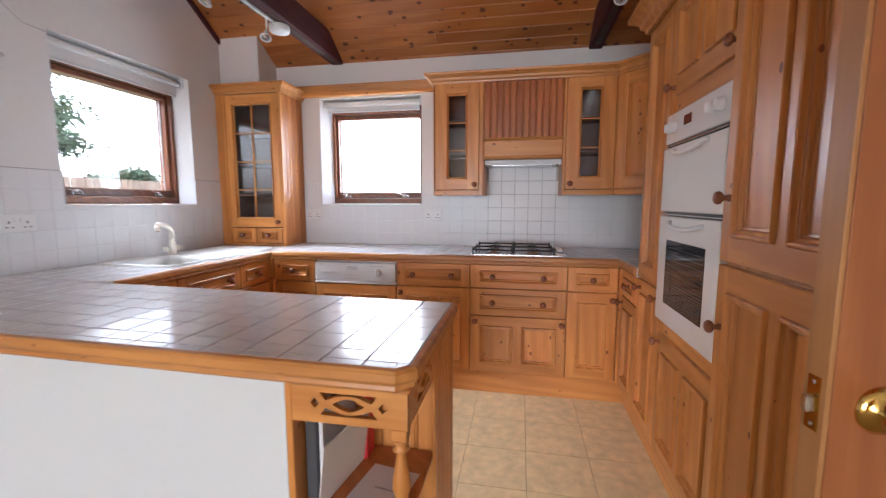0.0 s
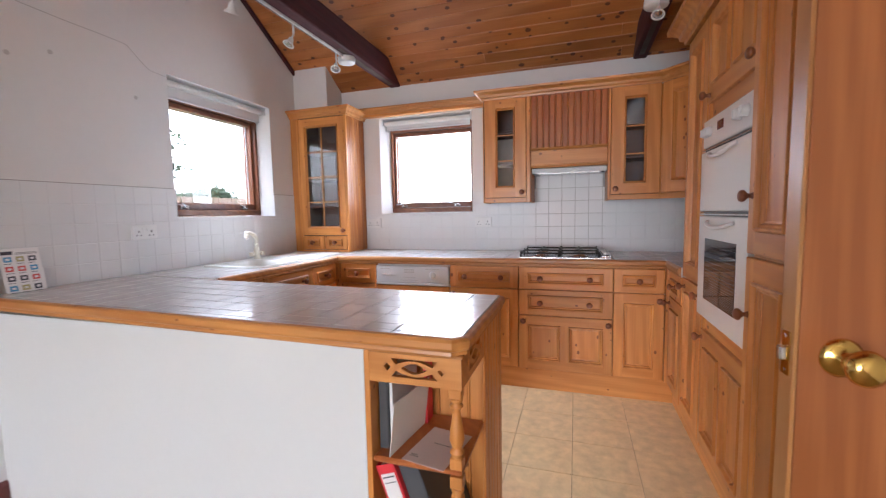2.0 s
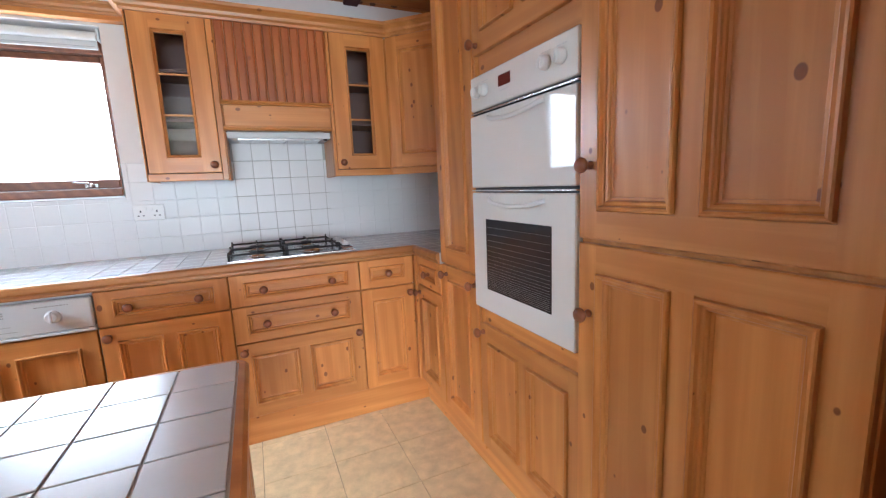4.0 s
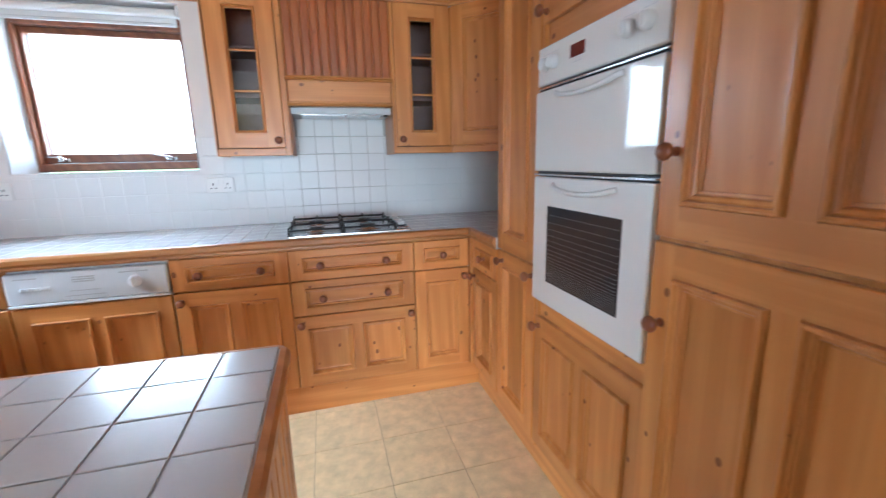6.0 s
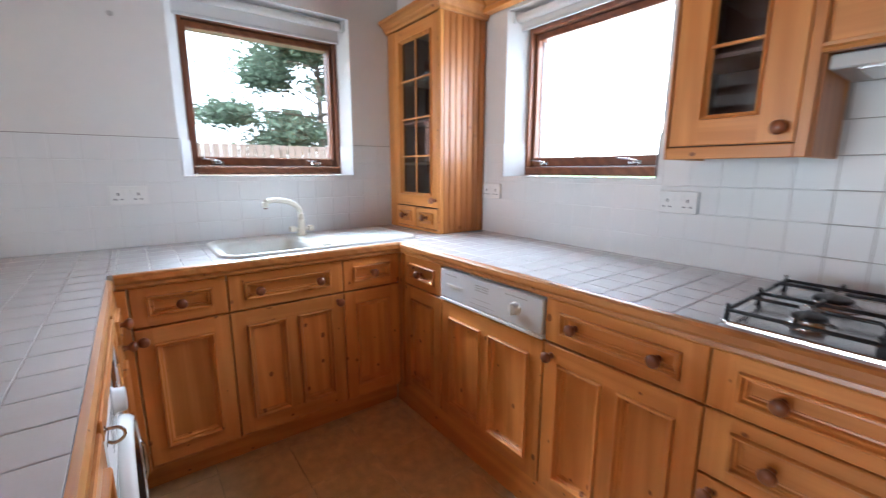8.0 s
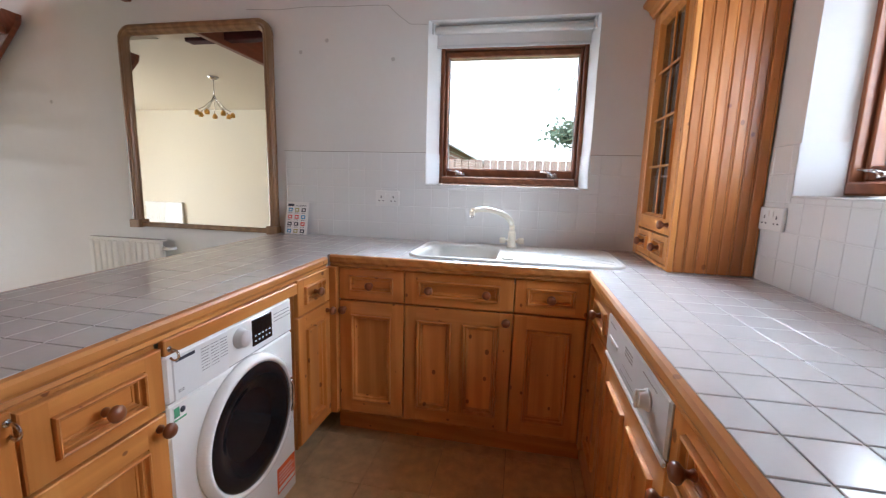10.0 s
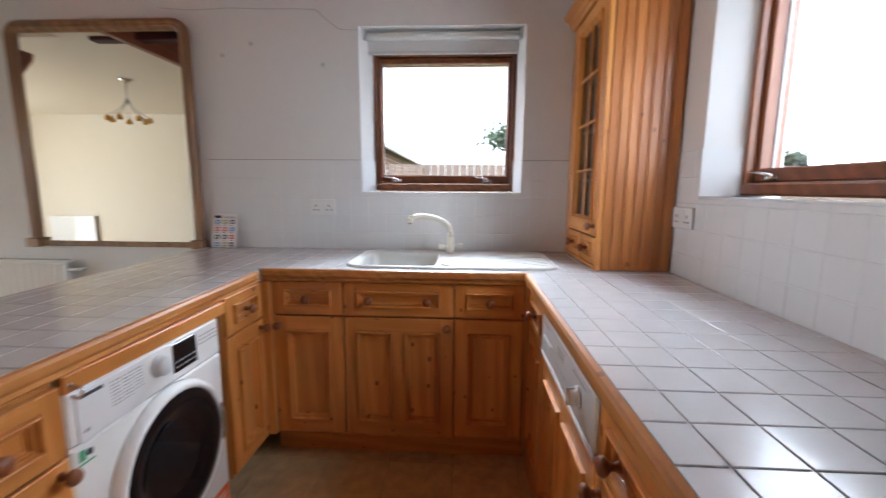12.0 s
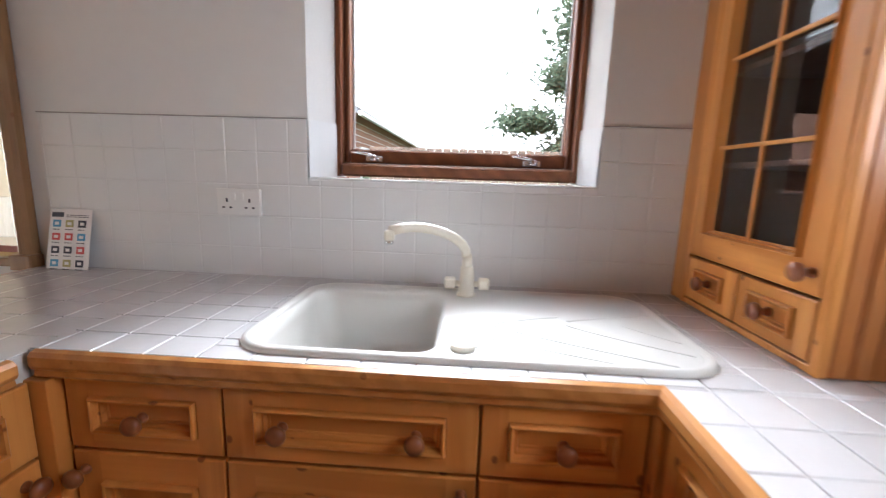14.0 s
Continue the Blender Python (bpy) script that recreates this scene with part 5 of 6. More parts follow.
for s in (-1, 1):
    bm = bmesh.new()
    tube(bm, [(0, s * 0.015, 0.034), (0, s * 0.036, 0.036)], 0.009)
    cbox(bm, -0.018, 0.018, s * 0.034, s * 0.066, 0.022, 0.052, 0.004)
    part("tap_handle", bm, CREAM_PLASTIC, t)

# gas hob
t = thing("gas_hob", "four-burner steel gas hob with black pan supports", "hob", pose(HOB[0], HOB[2], TOP))
HW, HD = HOB[1] - HOB[0], HOB[3] - HOB[2]
bm = bmesh.new()
loops_mesh(bm, [off((0, HW, 0, HD), 0.0, 0.02, 0.0005), off((0, HW, 0, HD), 0.001, 0.02, 0.007), off((0, HW, 0, HD), 0.006, 0.018, 0.010), off((0, HW, 0, HD), 0.016, 0.015, 0.008)], smooth=False)
bm.faces.new([v for v in bm.verts][-28:])
part("tray", bm, STEEL, t, "brushed steel tray")
for gx, gy, r in ((0.142, 0.13, 0.036), (0.142, 0.36, 0.045), (0.410, 0.13, 0.045), (0.410, 0.36, 0.034)):
    bm = bmesh.new()
    lathe(bm, [(r * 1.5, 0.008), (r * 1.45, 0.011), (r, 0.012), (r, 0.022), (r * 0.98, 0.024)], 24, Matrix.Translation((gx, gy, 0)))
    bn = part("burner", bm, STEEL, t)
    bm = bmesh.new()
    lathe(bm, [(r * 0.95, 0.024), (r * 0.95, 0.030), (r * 0.8, 0.033), (0.002, 0.0335)], 24, Matrix.Translation((gx, gy, 0)))
    part("burner_cap", bm, IRON, bn)
for x0 in (0.012, 0.280):
    bm = bmesh.new()
    x1, y0, y1, h = x0 + 0.260, 0.015, HD - 0.015, 0.046
    R = 0.0052
    for (p, q) in (((x0, y0), (x1, y0)), ((x1, y0), (x1, y1)), ((x1, y1), (x0, y1)), ((x0, y1), (x0, y0)), ((x0, HD / 2), (x1, HD / 2))):
        tube(bm, [(*p, h - 0.012), (*q, h - 0.012)], R, 6)
    xm = (x0 + x1) / 2
    for cy in (0.13, 0.36):
        for ang2 in (0, 90, 180, 270):
            dx, dy = math.cos(radians(ang2)), math.sin(radians(ang2))
            o = 0.129 if dx else 0.112
            tube(bm, [(xm + dx * o, cy + dy * o, h - 0.012), (xm + dx * o * 0.9, cy + dy * o * 0.9, h), (xm + dx * 0.022, cy + dy * 0.022, h)], 0.0048, 6)
    for p in ((x0, y0), (x1, y0), (x0, y1), (x1, y1), (x0, HD / 2), (x1, HD / 2)):
        tube(bm, [(*p, 0.0085), (*p, h - 0.010)], 0.006, 6)
        tube(bm, [(*p, h - 0.012), (p[0], p[1], h + 0.004)], 0.0045, 6)
    part("pan_support", bm, IRON, t, "black enamelled pan support")
cs = part("control_strip", box_bm(0.552, 0.618, 0.03, HD - 0.03, 0.006, 0.020, c=0.004), STEEL, t, "raised steel control strip")
for k in range(4):
    bm = bmesh.new()
    lathe(bm, [(0.025, 0.0198), (0.025, 0.023), (0.021, 0.024)], 18, Matrix.Translation((0.585, 0.085 + k * 0.085, 0)))
    part("bezel", bm, IRON, cs)
    bm = bmesh.new()
    lathe(bm, [(0.0205, 0.0235), (0.020, 0.034), (0.017, 0.040), (0.002, 0.0405)], 18, Matrix.Translation((0.585, 0.085 + k * 0.085, 0)))
    cbox(bm, 0.582, 0.588, 0.067 + k * 0.085, 0.103 + k * 0.085, 0.038, 0.046, 0.002)
    part("control_knob", bm, PLASTIC, cs, "white control knob")

# ---- sockets, leaflet, marks on the walls ----


def socket(m, w=0.148, h=0.088, label="white double switched socket on the tiles"):
    t = thing("wall_socket", label, "socket", m, "wall sockets")
    part("plate", box_bm(0, w, -0.021, -0.007, 0, h, c=0.003), PLASTIC, t)
    for x in (0.036, w - 0.036):
        part("pin_hole", box_bm(x - 0.0032, x + 0.0032, -0.0217, -0.0205, h * 0.50, h * 0.645, c=0.0), INK, t)
        for s in (-1, 1):
            part("pin_hole", box_bm(x + s * 0.012 - 0.0044, x + s * 0.012 + 0.0044, -0.0217, -0.0205, h * 0.27, h * 0.335, c=0.0), INK, t)
    # charcoal inset added behind the plate to darken its shadow gap
    part("back_box", box_bm(0.004, w - 0.004, -0.0069, -0.0005, 0.004, h - 0.004), GREYCARD, t)
    for x in (w / 2 - 0.014, w / 2 + 0.014):
        part("switch", box_bm(x - 0.006, x + 0.006, -0.0245, -0.0205, h * 0.58, h * 0.84, c=0.0015), PLASTIC, t)
    return t


socket(pose(XW, 2.733, 1.123, 0, 0, 90))
socket(pose(-0.507, YN, 1.12))
socket(pose(-1.567, YN, 1.122), label="white double switched socket beside the display cabinet")

# card with coloured pictograms that leans on the tiles
t = thing("information_card", "white card with a grid of coloured pictograms leaning on the tiles", "card", pose(XW + 0.052, 2.137, TOP + 0.001, -12, 0, 90))
CW, CH = 0.15, 0.205
part("card", box_bm(0, CW, 0, 0.002, 0, CH, c=0.0005), PAPER, t)
cols = [BLUE, OLIVE, INK, REDP, REDP, BLUE, INK, INK, REDP, BLUE, OLIVE, INK]
for k in range(12):
    i, j = k % 3, k // 3
    x, z = 0.014 + i * 0.045, CH - 0.062 - j * 0.045
    bm = bmesh.new()
    cbox(bm, x, x + 0.028, -0.0008, 0.0, z, z + 0.024, 0.0)
    ic = part("pictogram", bm, cols[k], t)
    bm = bmesh.new()
    cbox(bm, x + 0.007, x + 0.021, -0.0014, -0.0007, z + 0.007, z + 0.017, 0.0)
    part("symbol", bm, PAPER, ic)
bm = bmesh.new()
for k in range(12):
    i, j = k % 3, k // 3
    text_bars(bm, 0.014 + i * 0.045, 0.040 + i * 0.045, CH - 0.072 - j * 0.045, CH - 0.067 - j * 0.045, 1, 0.0, k, fill=0.6)
text_bars(bm, 0.06, 0.14, CH - 0.028, CH - 0.016, 2, 0.0, 33, fill=0.4)
cbox(bm, 0.008, 0.05, -0.0008, 0.0, CH - 0.028, CH - 0.012, 0.0)
tagged(part("print", bm, INK, t), "small dark captions", kind="stuff")

# ---- mirror, radiator, skirting ----
t = thing("wall_mirror", "tall pine-framed overmantel mirror with rounded top corners", "mirror", pose(XW, 0, 0))
MY0, MY1, MZ0, MZ1, MR = 0.978, 2.074, 0.912, 2.212, 0.09
up = [(MY0, MZ0)] + [(MY0 + MR - MR * math.cos(radians(a)), MZ1 - MR + MR * math.sin(radians(a))) for a in range(0, 91, 15)]
up += [(MY1 - MR + MR * math.sin(radians(a)), MZ1 - MR + MR * math.cos(radians(a))) for a in range(0, 91, 15)] + [(MY1, MZ0)]
to_wall = Matrix(((0, 0, 1, 0), (1, 0, 0, 0), (0, 1, 0, 0), (0, 0, 0, 1)))
bm = bmesh.new()
prof = [(0.0, 0.004), (0.0, 0.03), (0.012, 0.042), (0.024, 0.044), (0.030, 0.038), (0.040, 0.040), (0.050, 0.034), (0.056, 0.024), (0.062, 0.018), (0.062, 0.004)]
sweep(bm, up, prof, False, 0, to_wall)
part("frame", bm, OLD_PINE, t, "moulded aged pine frame")
bm = bmesh.new()
cbox(bm, 0.004, 0.030, MY0 + 0.05, MY1 - 0.05, MZ0 + 0.002, MZ0 + 0.032, 0.004)
part("bottom_rail", bm, OLD_PINE, t)
for y in (MY0 - 0.012, MY1 - 0.068):
    part("plinth_block", box_bm(0.004, 0.055, y, y + 0.08, MZ0 - 0.004, MZ0 + 0.05, c=0.004), OLD_PINE, t)
part("mirror_glass", box_bm(0.008, 0.012, MY0 + 0.05, MY1 - 0.05, MZ0 + 0.028, MZ1 - 0.045, c=0.0), MIRROR, t, "clear silvered mirror glass")


def radiator(m, w, h, label):
    t = thing("radiator", label, "radiator", m, "radiators")
    bm = bmesh.new()
    n = round(w / 0.05)
    s = w / n
    cbox(bm, 0, w, -0.062, -0.048, 0.0, h, 0.004)
    pn = part("panel", bm, WHITE, t)
    for i in range(n):
        part("rib", box_bm(i * s + 0.004, (i + 1) * s - 0.004, -0.07, -0.045, 0.012, h - 0.02, c=0.007), WHITE, pn)
    part("top_grille", box_bm(0.0, w, -0.068, -0.012, h - 0.012, h, c=0.003), WHITE, t)
    for x in (0.05, w - 0.05):
        part("bracket", box_bm(x - 0.015, x + 0.015, -0.05, 0.0, 0.05, h - 0.05), WHITE, t)
    bm = bmesh.new()
    tube(bm, [(w, -0.05, h - 0.06), (w + 0.035, -0.05, h - 0.06), (w + 0.05, -0.03, h - 0.06), (w + 0.05, -0.0, h - 0.06)], 0.012)
    tube(bm, [(w, -0.05, 0.04), (w + 0.03, -0.05, 0.04), (w + 0.03, -0.05, FLOOR - m.translation.z)], 0.009)
    part("valve_pipe", bm, WHITE, t)
    return t


radiator(pose(XW, 0.62, 0.25, 0, 0, 90), 0.60, 0.58, "white ribbed panel radiator under the mirror")
radiator(pose(XD, -2.55, 0.2, 0, 0, -90), 0.80, 0.58, "white ribbed panel radiator on the cream wall")
bm = bmesh.new()
SK = [(0.0, 0.0), (0.016, 0.0), (0.016, 0.075), (0.010, 0.09), (0.0, 0.094)]
sweep(bm, [(XD, 2.12), (XD, 1.62)], [(o, FLOOR + h) for o, h in SK])
structure(obj("baseboard", bm, SKIRT), "maroon skirting board", "skirting")
bm = bmesh.new()
sweep(bm, [(XD, -0.32), (XD, YS + 0.001), (XW + 0.001, YS + 0.001), (XW + 0.001, YP - 0.002)], [(o, FLOOR + h) for o, h in SK])
structure(obj("baseboard_dining", bm, SKIRT), "maroon skirting board", "skirting")

# ---- loft and open stairs over the dining room ----
LZ = 2.43
structure(block("loft_beam", (XW, XD, 1.03, 1.085, 2.355, 2.62), STAIR_WOOD, None, 0.006), "red-brown timber loft edge beam", "beam")
bm = bmesh.new()
for a, b, c, d in minus((XW, XD, YS, 1.029), (XW, -1.28, -2.0, 0.45)):
    cbox(bm, a, b, c, d, LZ, LZ + 0.16, 0.0)
structure(obj("loft_ceiling", bm, CREAM), "cream painted underside of the loft", "ceiling")
t = thing("open_staircase", "red-brown open-tread timber staircase rising to the loft", "staircase", pose(0, 0, 0))
k = 0.96
for x in (-2.115, -1.32):
    bm = bmesh.new()
    v = []
    for xx in (x, x + 0.035):
        v.append([bm.verts.new((xx, *p)) for p in ((0.236, 2.30), (0.222, 2.245), (-2.0, FLOOR + 0.02), (-2.0, FLOOR), (-2.25, FLOOR), (0.12, 2.34))])
    bm.faces.new(v[0]), bm.faces.new(v[1])
    for i in range(6):
        j = (i + 1) % 6
        bm.faces.new((v[0][i], v[0][j], v[1][j], v[1][i]))
    part("stringer", bm, STAIR_WOOD, t)
for i in range(12):
    z = 2.20 - i * 0.19
    y = 0.02 - i * 0.19 / k
    part("tread", box_bm(-2.08, -1.32, y - 0.125, y + 0.125, z - 0.026, z + 0.026, c=0.008), STAIR_WOOD, t)

# pendant lamp seen in the mirror
t = thing("pendant_lamp", "branched pendant lamp with amber flower shades", "pendant lamp", pose(-0.05, -0.05, LZ))
bm = bmesh.new()
lathe(bm, [(0.06, -0.001), (0.058, -0.012), (0.03, -0.035), (0.008, -0.04)], 20)
part("canopy", bm, STEEL, t)
bm = bmesh.new()
tube(bm, [(0, 0, -0.035), (0, 0, -0.25)], 0.006)
part("stem", bm, STEEL, t)
for k in range(7):
    a = 2 * math.pi * k / 7 + 0.2
    c, s = math.cos(a), math.sin(a)
    bm = bmesh.new()
    tube(bm, [(0, 0, -0.2), (0.03 * c, 0.03 * s, -0.27), (0.12 * c, 0.12 * s, -0.36), (0.19 * c, 0.19 * s, -0.40)], 0.004, 6)
    arm = part("arm", bm, STEEL, t)
    bm = bmesh.new()
    lathe(bm, [(0.008, 0.0), (0.022, -0.015), (0.03, -0.04), (0.024, -0.06), (0.018, -0.055)], 12, Matrix.Translation((0.19 * c, 0.19 * s, -0.395)))
    part("shade", bm, AMBER, arm, "amber glass flower shade")

# ---- the room door, standing open in front of the tall cabinets ----
t = thing("door_1", "flush red-brown veneered door standing open with a brass knob", "door", pose(0.703, 1.85, 0, 0, 0, 8), kind="structure")
part("leaf", box_bm(0.004, 0.758, 0.0, 0.04, FLOOR + 0.008, 1.96, c=0.001), VENEER, t)
part("lipping", box_bm(-0.004, 0.0036, 0.0005, 0.0395, FLOOR + 0.008, 1.96, c=0.0015), LIPPING, t, "pale solid wood lipping")
bm = bmesh.new()
lathe(bm, [(0.034, 0.0), (0.034, 0.003), (0.026, 0.008), (0.013, 0.010), (0.011, 0.026), (0.015, 0.034), (0.026, 0.042), (0.030, 0.052), (0.028, 0.062), (0.018, 0.068), (0.003, 0.069)], 28,
      Matrix.Translation((0.068, 0.0, 0.985)) @ Matrix.Rotation(radians(90), 4, "X"))
part("door_knob", bm, BRASS, t, "polished brass knob")
lp = part("latch_plate", box_bm(-0.0056, -0.0038, 0.009, 0.031, 0.945, 1.025, c=0.0005), BRASS, t, "brass latch plate")
bm = bmesh.new()
cbox(bm, -0.018, -0.0055, 0.013, 0.027, 0.972, 0.998, 0.003)
part("latch_bolt", bm, STEEL, lp)
bm = bmesh.new()
for z in (0.954, 1.016):
    lathe(bm, [(0.0035, 0), (0.0035, 0.0006), (0.001, 0.0008)], 8, Matrix.Translation((-0.0055, 0.02, z)) @ Matrix.Rotation(radians(-90), 4, "Y"))
part("screws", bm, STEEL, lp)

# ---- garden seen through the windows ----
GRASS = material("lawn_green", (0.09, 0.13, 0.045), 0.9, vary=0.3, scale=0.8, bump=0.5)
BRICK = material("red_brick_far", (0.30, 0.15, 0.11), 0.85, vary=0.2, scale=3)
ROOF = material("dark_roof_slate", (0.14, 0.145, 0.16), 0.7, vary=0.2, scale=2)
FENCE = material("weathered_fence", (0.15, 0.105, 0.085), 0.85, vary=0.25, scale=2)
LEAF = leaf_material("tree_leaf", (0.125, 0.16, 0.115))
BARK = material("tree_bark", (0.12, 0.085, 0.06), 0.9, vary=0.3, scale=9, bump=0.6)
GZ = -0.15
bm = bmesh.new()
for r in minus((-400, 400, -400, 400), (XW - 0.3, XD + 0.3, YS - 0.3, YN + 0.3)):
    cbox(bm, r[0], r[1], r[2], r[3], GZ - 0.5, GZ, 0.0)
structure(obj("ground", bm, GRASS), "green lawn around the house", "ground")


def picket_fence(x, y0, y1, h):
    t = thing("garden_fence", "weathered brown board fence at the garden's edge", "fence", pose(x, y0, GZ))
    n = int((y1 - y0) / 0.16)
    r = random.Random(8)
    first = None
    for k in range(n):
        m = pose(0, k * 0.16, 0, 0, r.uniform(-0.6, 0.6), 0)
        if first is None:
            first = part("board", box_bm(0, 0.02, 0, 0.145, 0, h), FENCE, t)
            ob = first
        else:
            ob = new("board", first.data)
            ob.parent = t
        ob.matrix_basis = m
    part("rail", box_bm(-0.04, -0.001, 0, y1 - y0, h * 0.75, h * 0.75 + 0.08), FENCE, t)
    return t


picket_fence(-9.0, 1.6, 14.0, 1.95)


def brick_house(x0, x1, y0, y1, eave, ridge):
    """A long low house; its ridge runs along x, and the side with the gutter faces +y."""
    t = thing("brick_house", "neighbouring red-brick house with a dark slate roof", "house", pose(0, 0, GZ))
    part("walls", box_bm(x0, x1, y0, y1, 0, eave), BRICK, t)
    bm = bmesh.new()
    ym, o = (y0 + y1) / 2, 0.3
    v = [[bm.verts.new((x, *p)) for p in ((y0 - o, eave - 0.12), (ym, ridge), (y1 + o, eave - 0.12), (y1 + o, eave - 0.26), (ym, ridge - 0.2), (y0 - o, eave - 0.26))] for x in (x0 - o, x1 + o)]
    for f in v:
        bm.faces.new(f)
    for i in range(6):
        bm.faces.new((v[0][i], v[0][(i + 1) % 6], v[1][(i + 1) % 6], v[1][i]))
    part("roof", bm, ROOF, t, "dark slate roof")
    part("gutter", box_bm(x0 - o, x1 + o, y1 + o, y1 + o + 0.1, eave - 0.30, eave - 0.2), GREYP, t, "pale gutter")
    for x in (x0 + 2.0, x0 + 7.0, x1 - 5.0, x1 - 2.2):
        w = part("window", box_bm(x, x + 1.2, y1 - 0.05, y1 + 0.04, 0.9, 2.1), PLASTIC, t)
        part("pane", box_bm(x + 0.08, x + 1.12, y1 + 0.03, y1 + 0.05, 0.98, 2.02), BLACK, w)
    bm = bmesh.new()
    z = 0.1
    while z < eave - 0.3:
        cbox(bm, x0, x1, y1, y1 + 0.006, z, z + 0.012, 0.0)
        z += 0.15
    part("mortar_courses", bm, GROUT, t)
    return t


brick_house(-32.0, -10.5, -7.0, 0.75, 3.0, 5.0)


def tree(name, x, y, h, crown, seed, leaf_n, label, lean=0.0):
    """A tapered trunk with limbs and a loose crown of small leaves in clumps with gaps."""
    r = random.Random(seed)
    t = thing(name, label, "tree", pose(x, y, GZ))
    bm = bmesh.new()
    trunk = [(lean * q * h, 0.1 * math.sin(q * 3), q * h * 0.85) for q in [k / 7 for k in range(8)]]
    tube(bm, trunk, 0.1, 8, radii=[0.16 * (1 - 0.8 * k / 7) for k in range(8)])
    part("trunk", bm, BARK, t)
    clumps = []
    for k in range(26):
        q = r.uniform(0.3, 1.0)
        a, d = r.uniform(0, 6.283), crown * r.uniform(0.25, 1.0) * (1.15 - 0.6 * abs(q - 0.55))
        base = Vector((lean * q * h, 0, q * h * 0.8))
        tip = base + Vector((d * math.cos(a), d * math.sin(a), r.uniform(-0.1, 0.5)))
        clumps.append(tip)
        bm = bmesh.new()
        tube(bm, [base, (base + tip) / 2 + Vector((0, 0, 0.12)), tip], 0.02, 5, radii=[0.035, 0.02, 0.008])
        part("limb", bm, BARK, t)
    verts, faces = [], []
    for k in range(leaf_n):
        c = r.choice(clumps)
        s = crown * 0.15
        p = c + Vector((r.gauss(0, s), r.gauss(0, s), r.gauss(0, s * 0.45)))
        u = Vector((r.uniform(-1, 1), r.uniform(-1, 1), r.uniform(-0.6, 0.6))).normalized()
        w = u.cross(Vector((r.uniform(-1, 1), r.uniform(-1, 1), 1))).normalized()
        l = r.uniform(0.06, 0.15)
        i = len(verts)
        verts += [p - u * l, p + w * l * 0.4, p + u * l, p - w * l * 0.4]
        faces.append((i, i + 1, i + 2, i + 3))
    me = bpy.data.meshes.new("leaves")
    me.from_pydata([tuple(v) for v in verts], [], faces)
    me.materials.append(LEAF)
    ob = new("crown", me)
    ob.parent = t
    tagged(ob, "loose green leaves", kind="stuff")
    return t


tree("garden_tree", -12.5, 7.6, 7.4, 2.5, 3, 34000, "loose green garden tree beyond the sink window")
tree("garden_tree", -13.0, 13.6, 2.8, 1.3, 5, 7000, "low bushy garden tree beyond the fence")

# ---- tiles on the walls and the floor ----


def wall_tiles(wall_ob, rects, ou, oz, holes, depth=0.006):
    """Glazed tiles as pieces of the wall; local x along the wall, z up."""
    cache, g = {}, 0.0011
    for R in rects:
        i0, i1 = math.floor((R[0] - ou) / PITCH), math.ceil((R[1] - ou) / PITCH)
        j0, j1 = math.floor((R[2] - oz) / PITCH), math.ceil((R[3] - oz) / PITCH)
        for i in range(i0, i1):
            for j in range(j0, j1):
                a, b = max(R[0], ou + i * PITCH), min(R[1], ou + (i + 1) * PITCH)
                c, d = max(R[2], oz + j * PITCH), min(R[3], oz + (j + 1) * PITCH)
                if b - a < 0.006 or d - c < 0.006:
                    continue
                pieces = [(a, b, c, d)]
                for h in holes:
                    pieces = [q for r in pieces for q in minus(r, h)]
                for a2, b2, c2, d2 in pieces:
                    w, l = round(b2 - a2 - 2 * g, 3), round(d2 - c2 - 2 * g, 3)
                    if w < 0.004 or l < 0.004:
                        continue
                    if (w, l) not in cache:
                        q = bmesh.new()
                        cbox(q, -w / 2, w / 2, -depth, -0.0005, -l / 2, l / 2, 0.0016)
                        cache[w, l] = obj("tile", q, TILE, wall_ob)
                        ob = cache[w, l]
                    else:
                        ob = new("tile", cache[w, l].data)
                        ob.parent = wall_ob
                    ob.matrix_basis = pose((a2 + b2) / 2, random.uniform(-0.0003, 0.0003), (c2 + d2) / 2, random.uniform(-0.08, 0.08), 0, random.uniform(-0.08, 0.08))


ww, wn_ = bpy.data.objects["wall_west"], bpy.data.objects["wall_north"]
part("grout_bed", box_bm(2.128, W1[0], -0.0045, 0.0, TOP, TT, c=0.0), GROUT, ww)
part("grout_bed", box_bm(W1[0], W1[1], -0.0045, 0.0, TOP, W1[2], c=0.0), GROUT, ww)
part("grout_bed", box_bm(W1[1], YN - 0.008, -0.0045, 0.0, TOP, TT, c=0.0), GROUT, ww)
wall_tiles(ww, [(2.126, YN - 0.008, TOP + 0.001, TT)], 3.81, TT, [(W1[0], W1[1], W1[2], 3)])
part("grout_bed", box_bm(-1.575, W2[0], -0.0045, 0.0, TOP, TT, c=0.0), GROUT, wn_)
part("grout_bed", box_bm(W2[0], W2[1], -0.0045, 0.0, TOP, W2[2], c=0.0), GROUT, wn_)
part("grout_bed", box_bm(W2[1], 0.0, -0.0045, 0.0, TOP, TT, c=0.0), GROUT, wn_)
part("grout_bed", box_bm(0.0, 0.565, -0.0045, 0.0, TOP, 1.545, c=0.0), HGROUT, wn_, "stained grout behind the hob")
part("grout_bed", box_bm(0.565, XE - 0.001, -0.0045, 0.0, TOP, TT, c=0.0), GROUT, wn_)
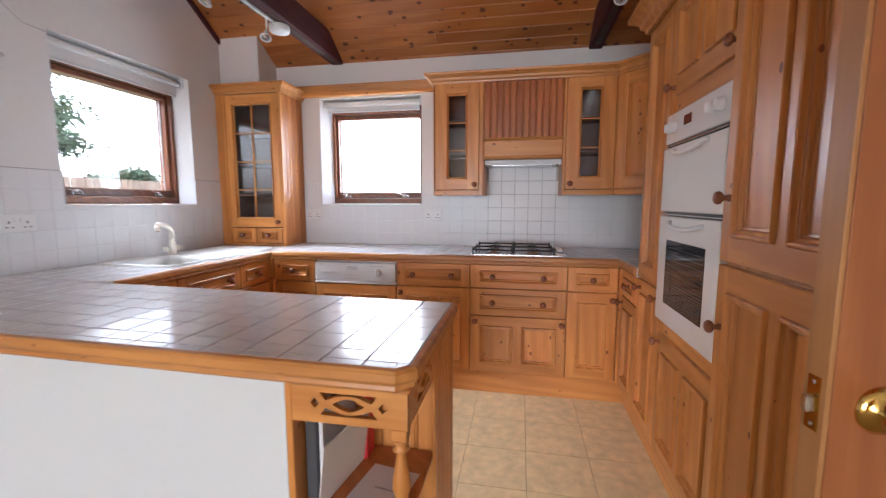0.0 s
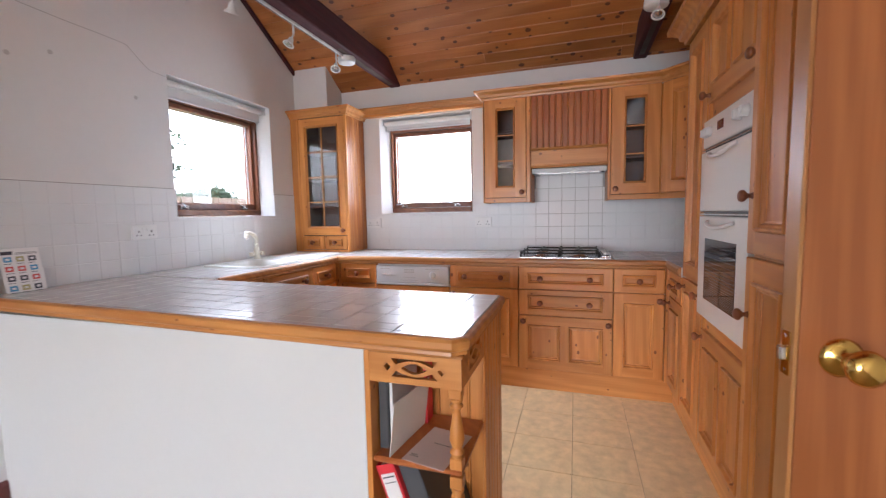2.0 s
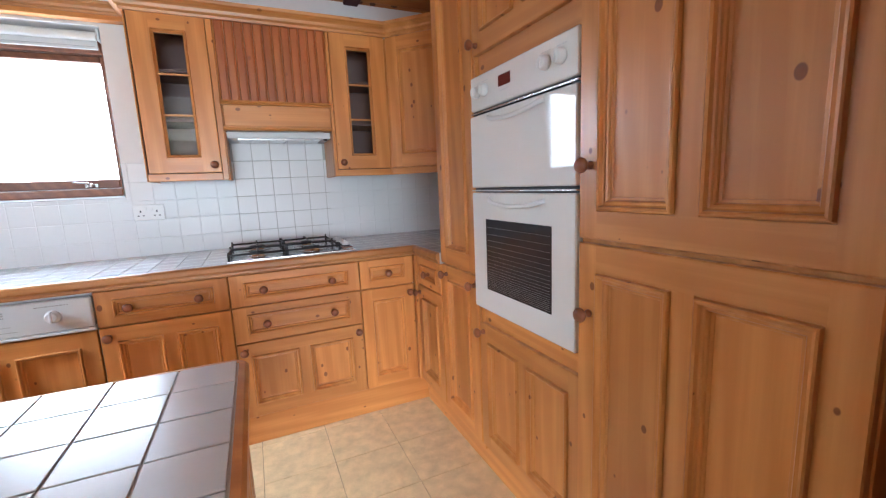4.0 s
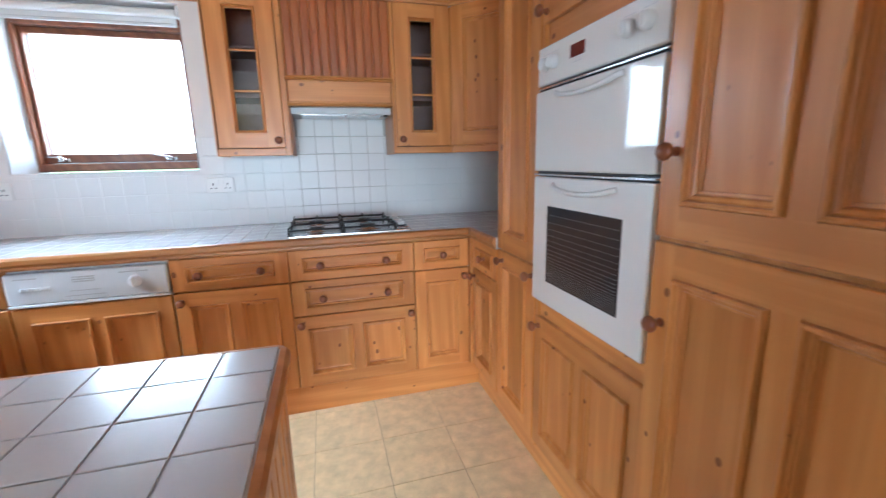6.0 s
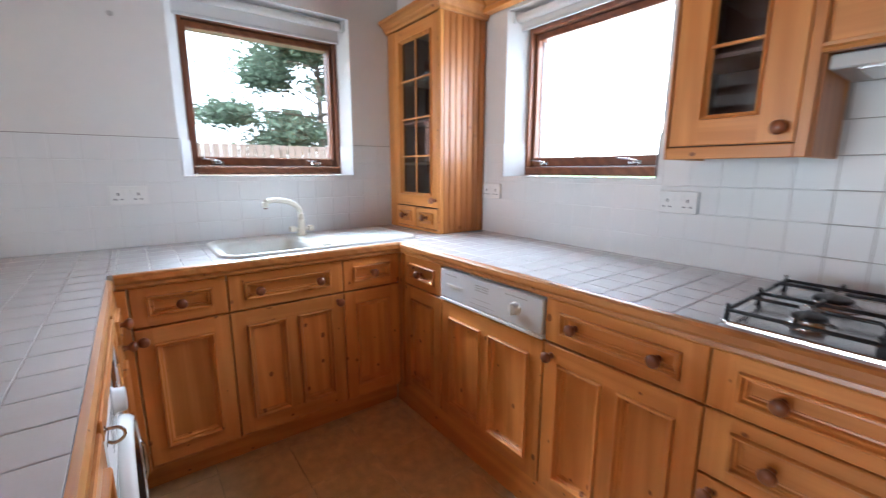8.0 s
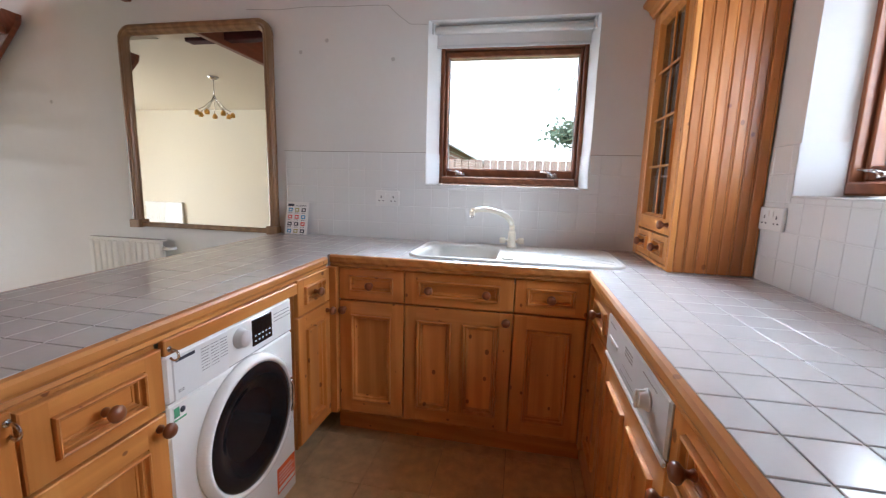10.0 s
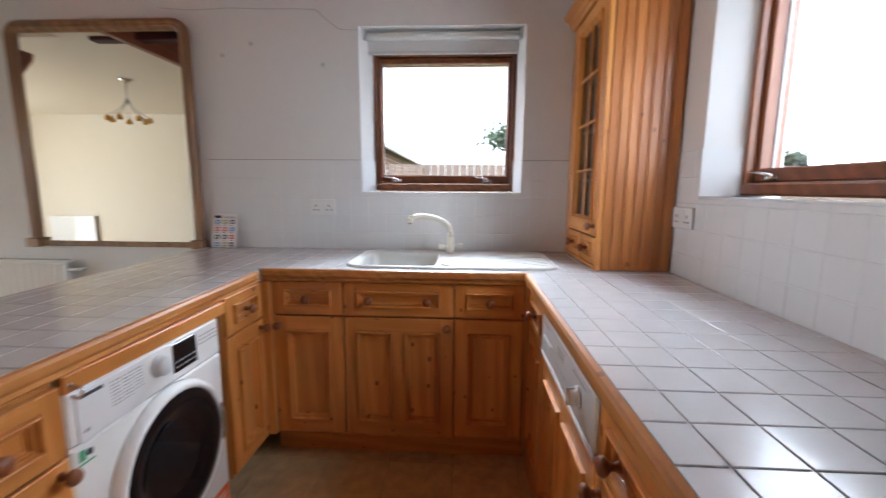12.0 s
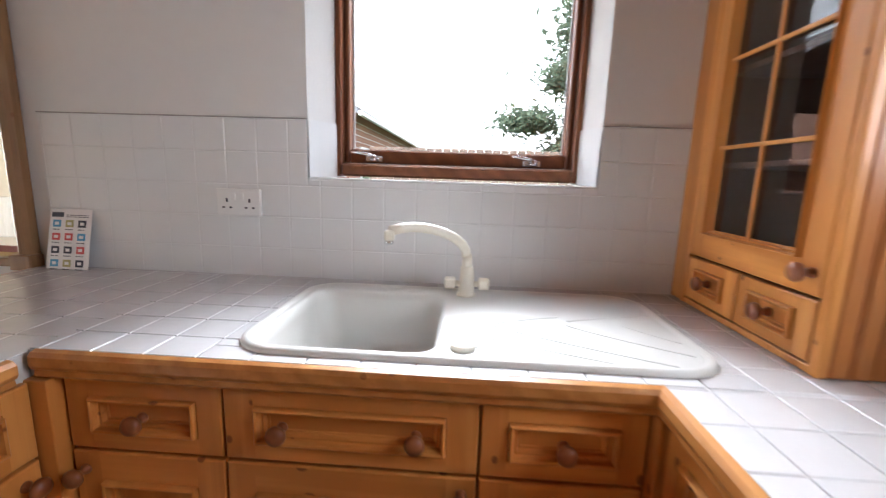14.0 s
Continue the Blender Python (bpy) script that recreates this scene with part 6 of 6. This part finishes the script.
wall_tiles(wn_, [(-1.575, 0.017, TOP + 0.001, TT), (0.017, 0.017 + PITCH * 5, TOP + 0.001, TT + PITCH), (0.017 + PITCH * 5, XE - 0.002, TOP + 0.001, TT)], 0.017, TT, [(W2[0], W2[1], W2[2], 3)])

# grey strips that draw the shadow line along the tiles' top edge
for a, b in ((2.126, W1[0] - 0.001), (W1[1] + 0.001, YN - 0.33)):
    part("tile_edge_seal", box_bm(a, b, -0.0075, 0.0, TT + 0.0002, TT + 0.0036, c=0.0004), CRACK, ww, "thin grey strip for the shadow line on the tile edge")
# marks on the west wall: a hairline crack and old fixing holes
bm = bmesh.new()
r = random.Random(2)
pts = [(W1[0] - 0.005, 2.145), (2.93, 2.15), (2.86, 2.2), (2.80, 2.255), (2.7, 2.26), (2.5, 2.262), (2.3, 2.27), (2.1, 2.262), (1.9, 2.275)]
tube(bm, [(y, -0.0004, z) for y, z in pts], 0.0017, 4)
part("wall_crack", bm, CRACK, ww, "hairline crack in the plaster")
for y, z in ((2.42, 2.08), (2.83, 1.965), (0.35, 1.75), (2.25, 2.02)):
    bm = bmesh.new()
    lathe(bm, [(0.012, 0.0), (0.011, 0.0016), (0.005, 0.0008), (0.001, 0.0004)], 10, Matrix.Translation((y, 0, z)) @ Matrix.Rotation(radians(90), 4, "X"))
    part("filled_hole", bm, MARK, ww, "old filled fixing hole")

cache = {}
FP, g = 0.3135, 0.0012
for i in range(-8, 8):
    for j in range(-6, 4):
        a, b = 0.014 + i * FP, 0.014 + (i + 1) * FP
        c, d = 3.60 + j * 0.305, 3.60 + (j + 1) * 0.305
        a, b, c, d = max(a, XW), min(b, XE), max(c, YP + 0.012), min(d, YN)
        if b - a < 0.03 or d - c < 0.03:
            continue
        w, l = round(b - a - 2 * g, 3), round(d - c - 2 * g, 3)
        if (w, l) not in cache:
            q = bmesh.new()
            cbox(q, -w / 2, w / 2, -l / 2, l / 2, -0.006, 0.0, 0.0012)
            ob = cache[w, l] = obj("floor_tile", q, VINYL, floor)
        else:
            ob = new("floor_tile", cache[w, l].data)
            ob.parent = floor
        ob.matrix_basis = pose((a + b) / 2, (c + d) / 2, FLOOR + random.uniform(-0.0002, 0.0002), 0, 0, 0)
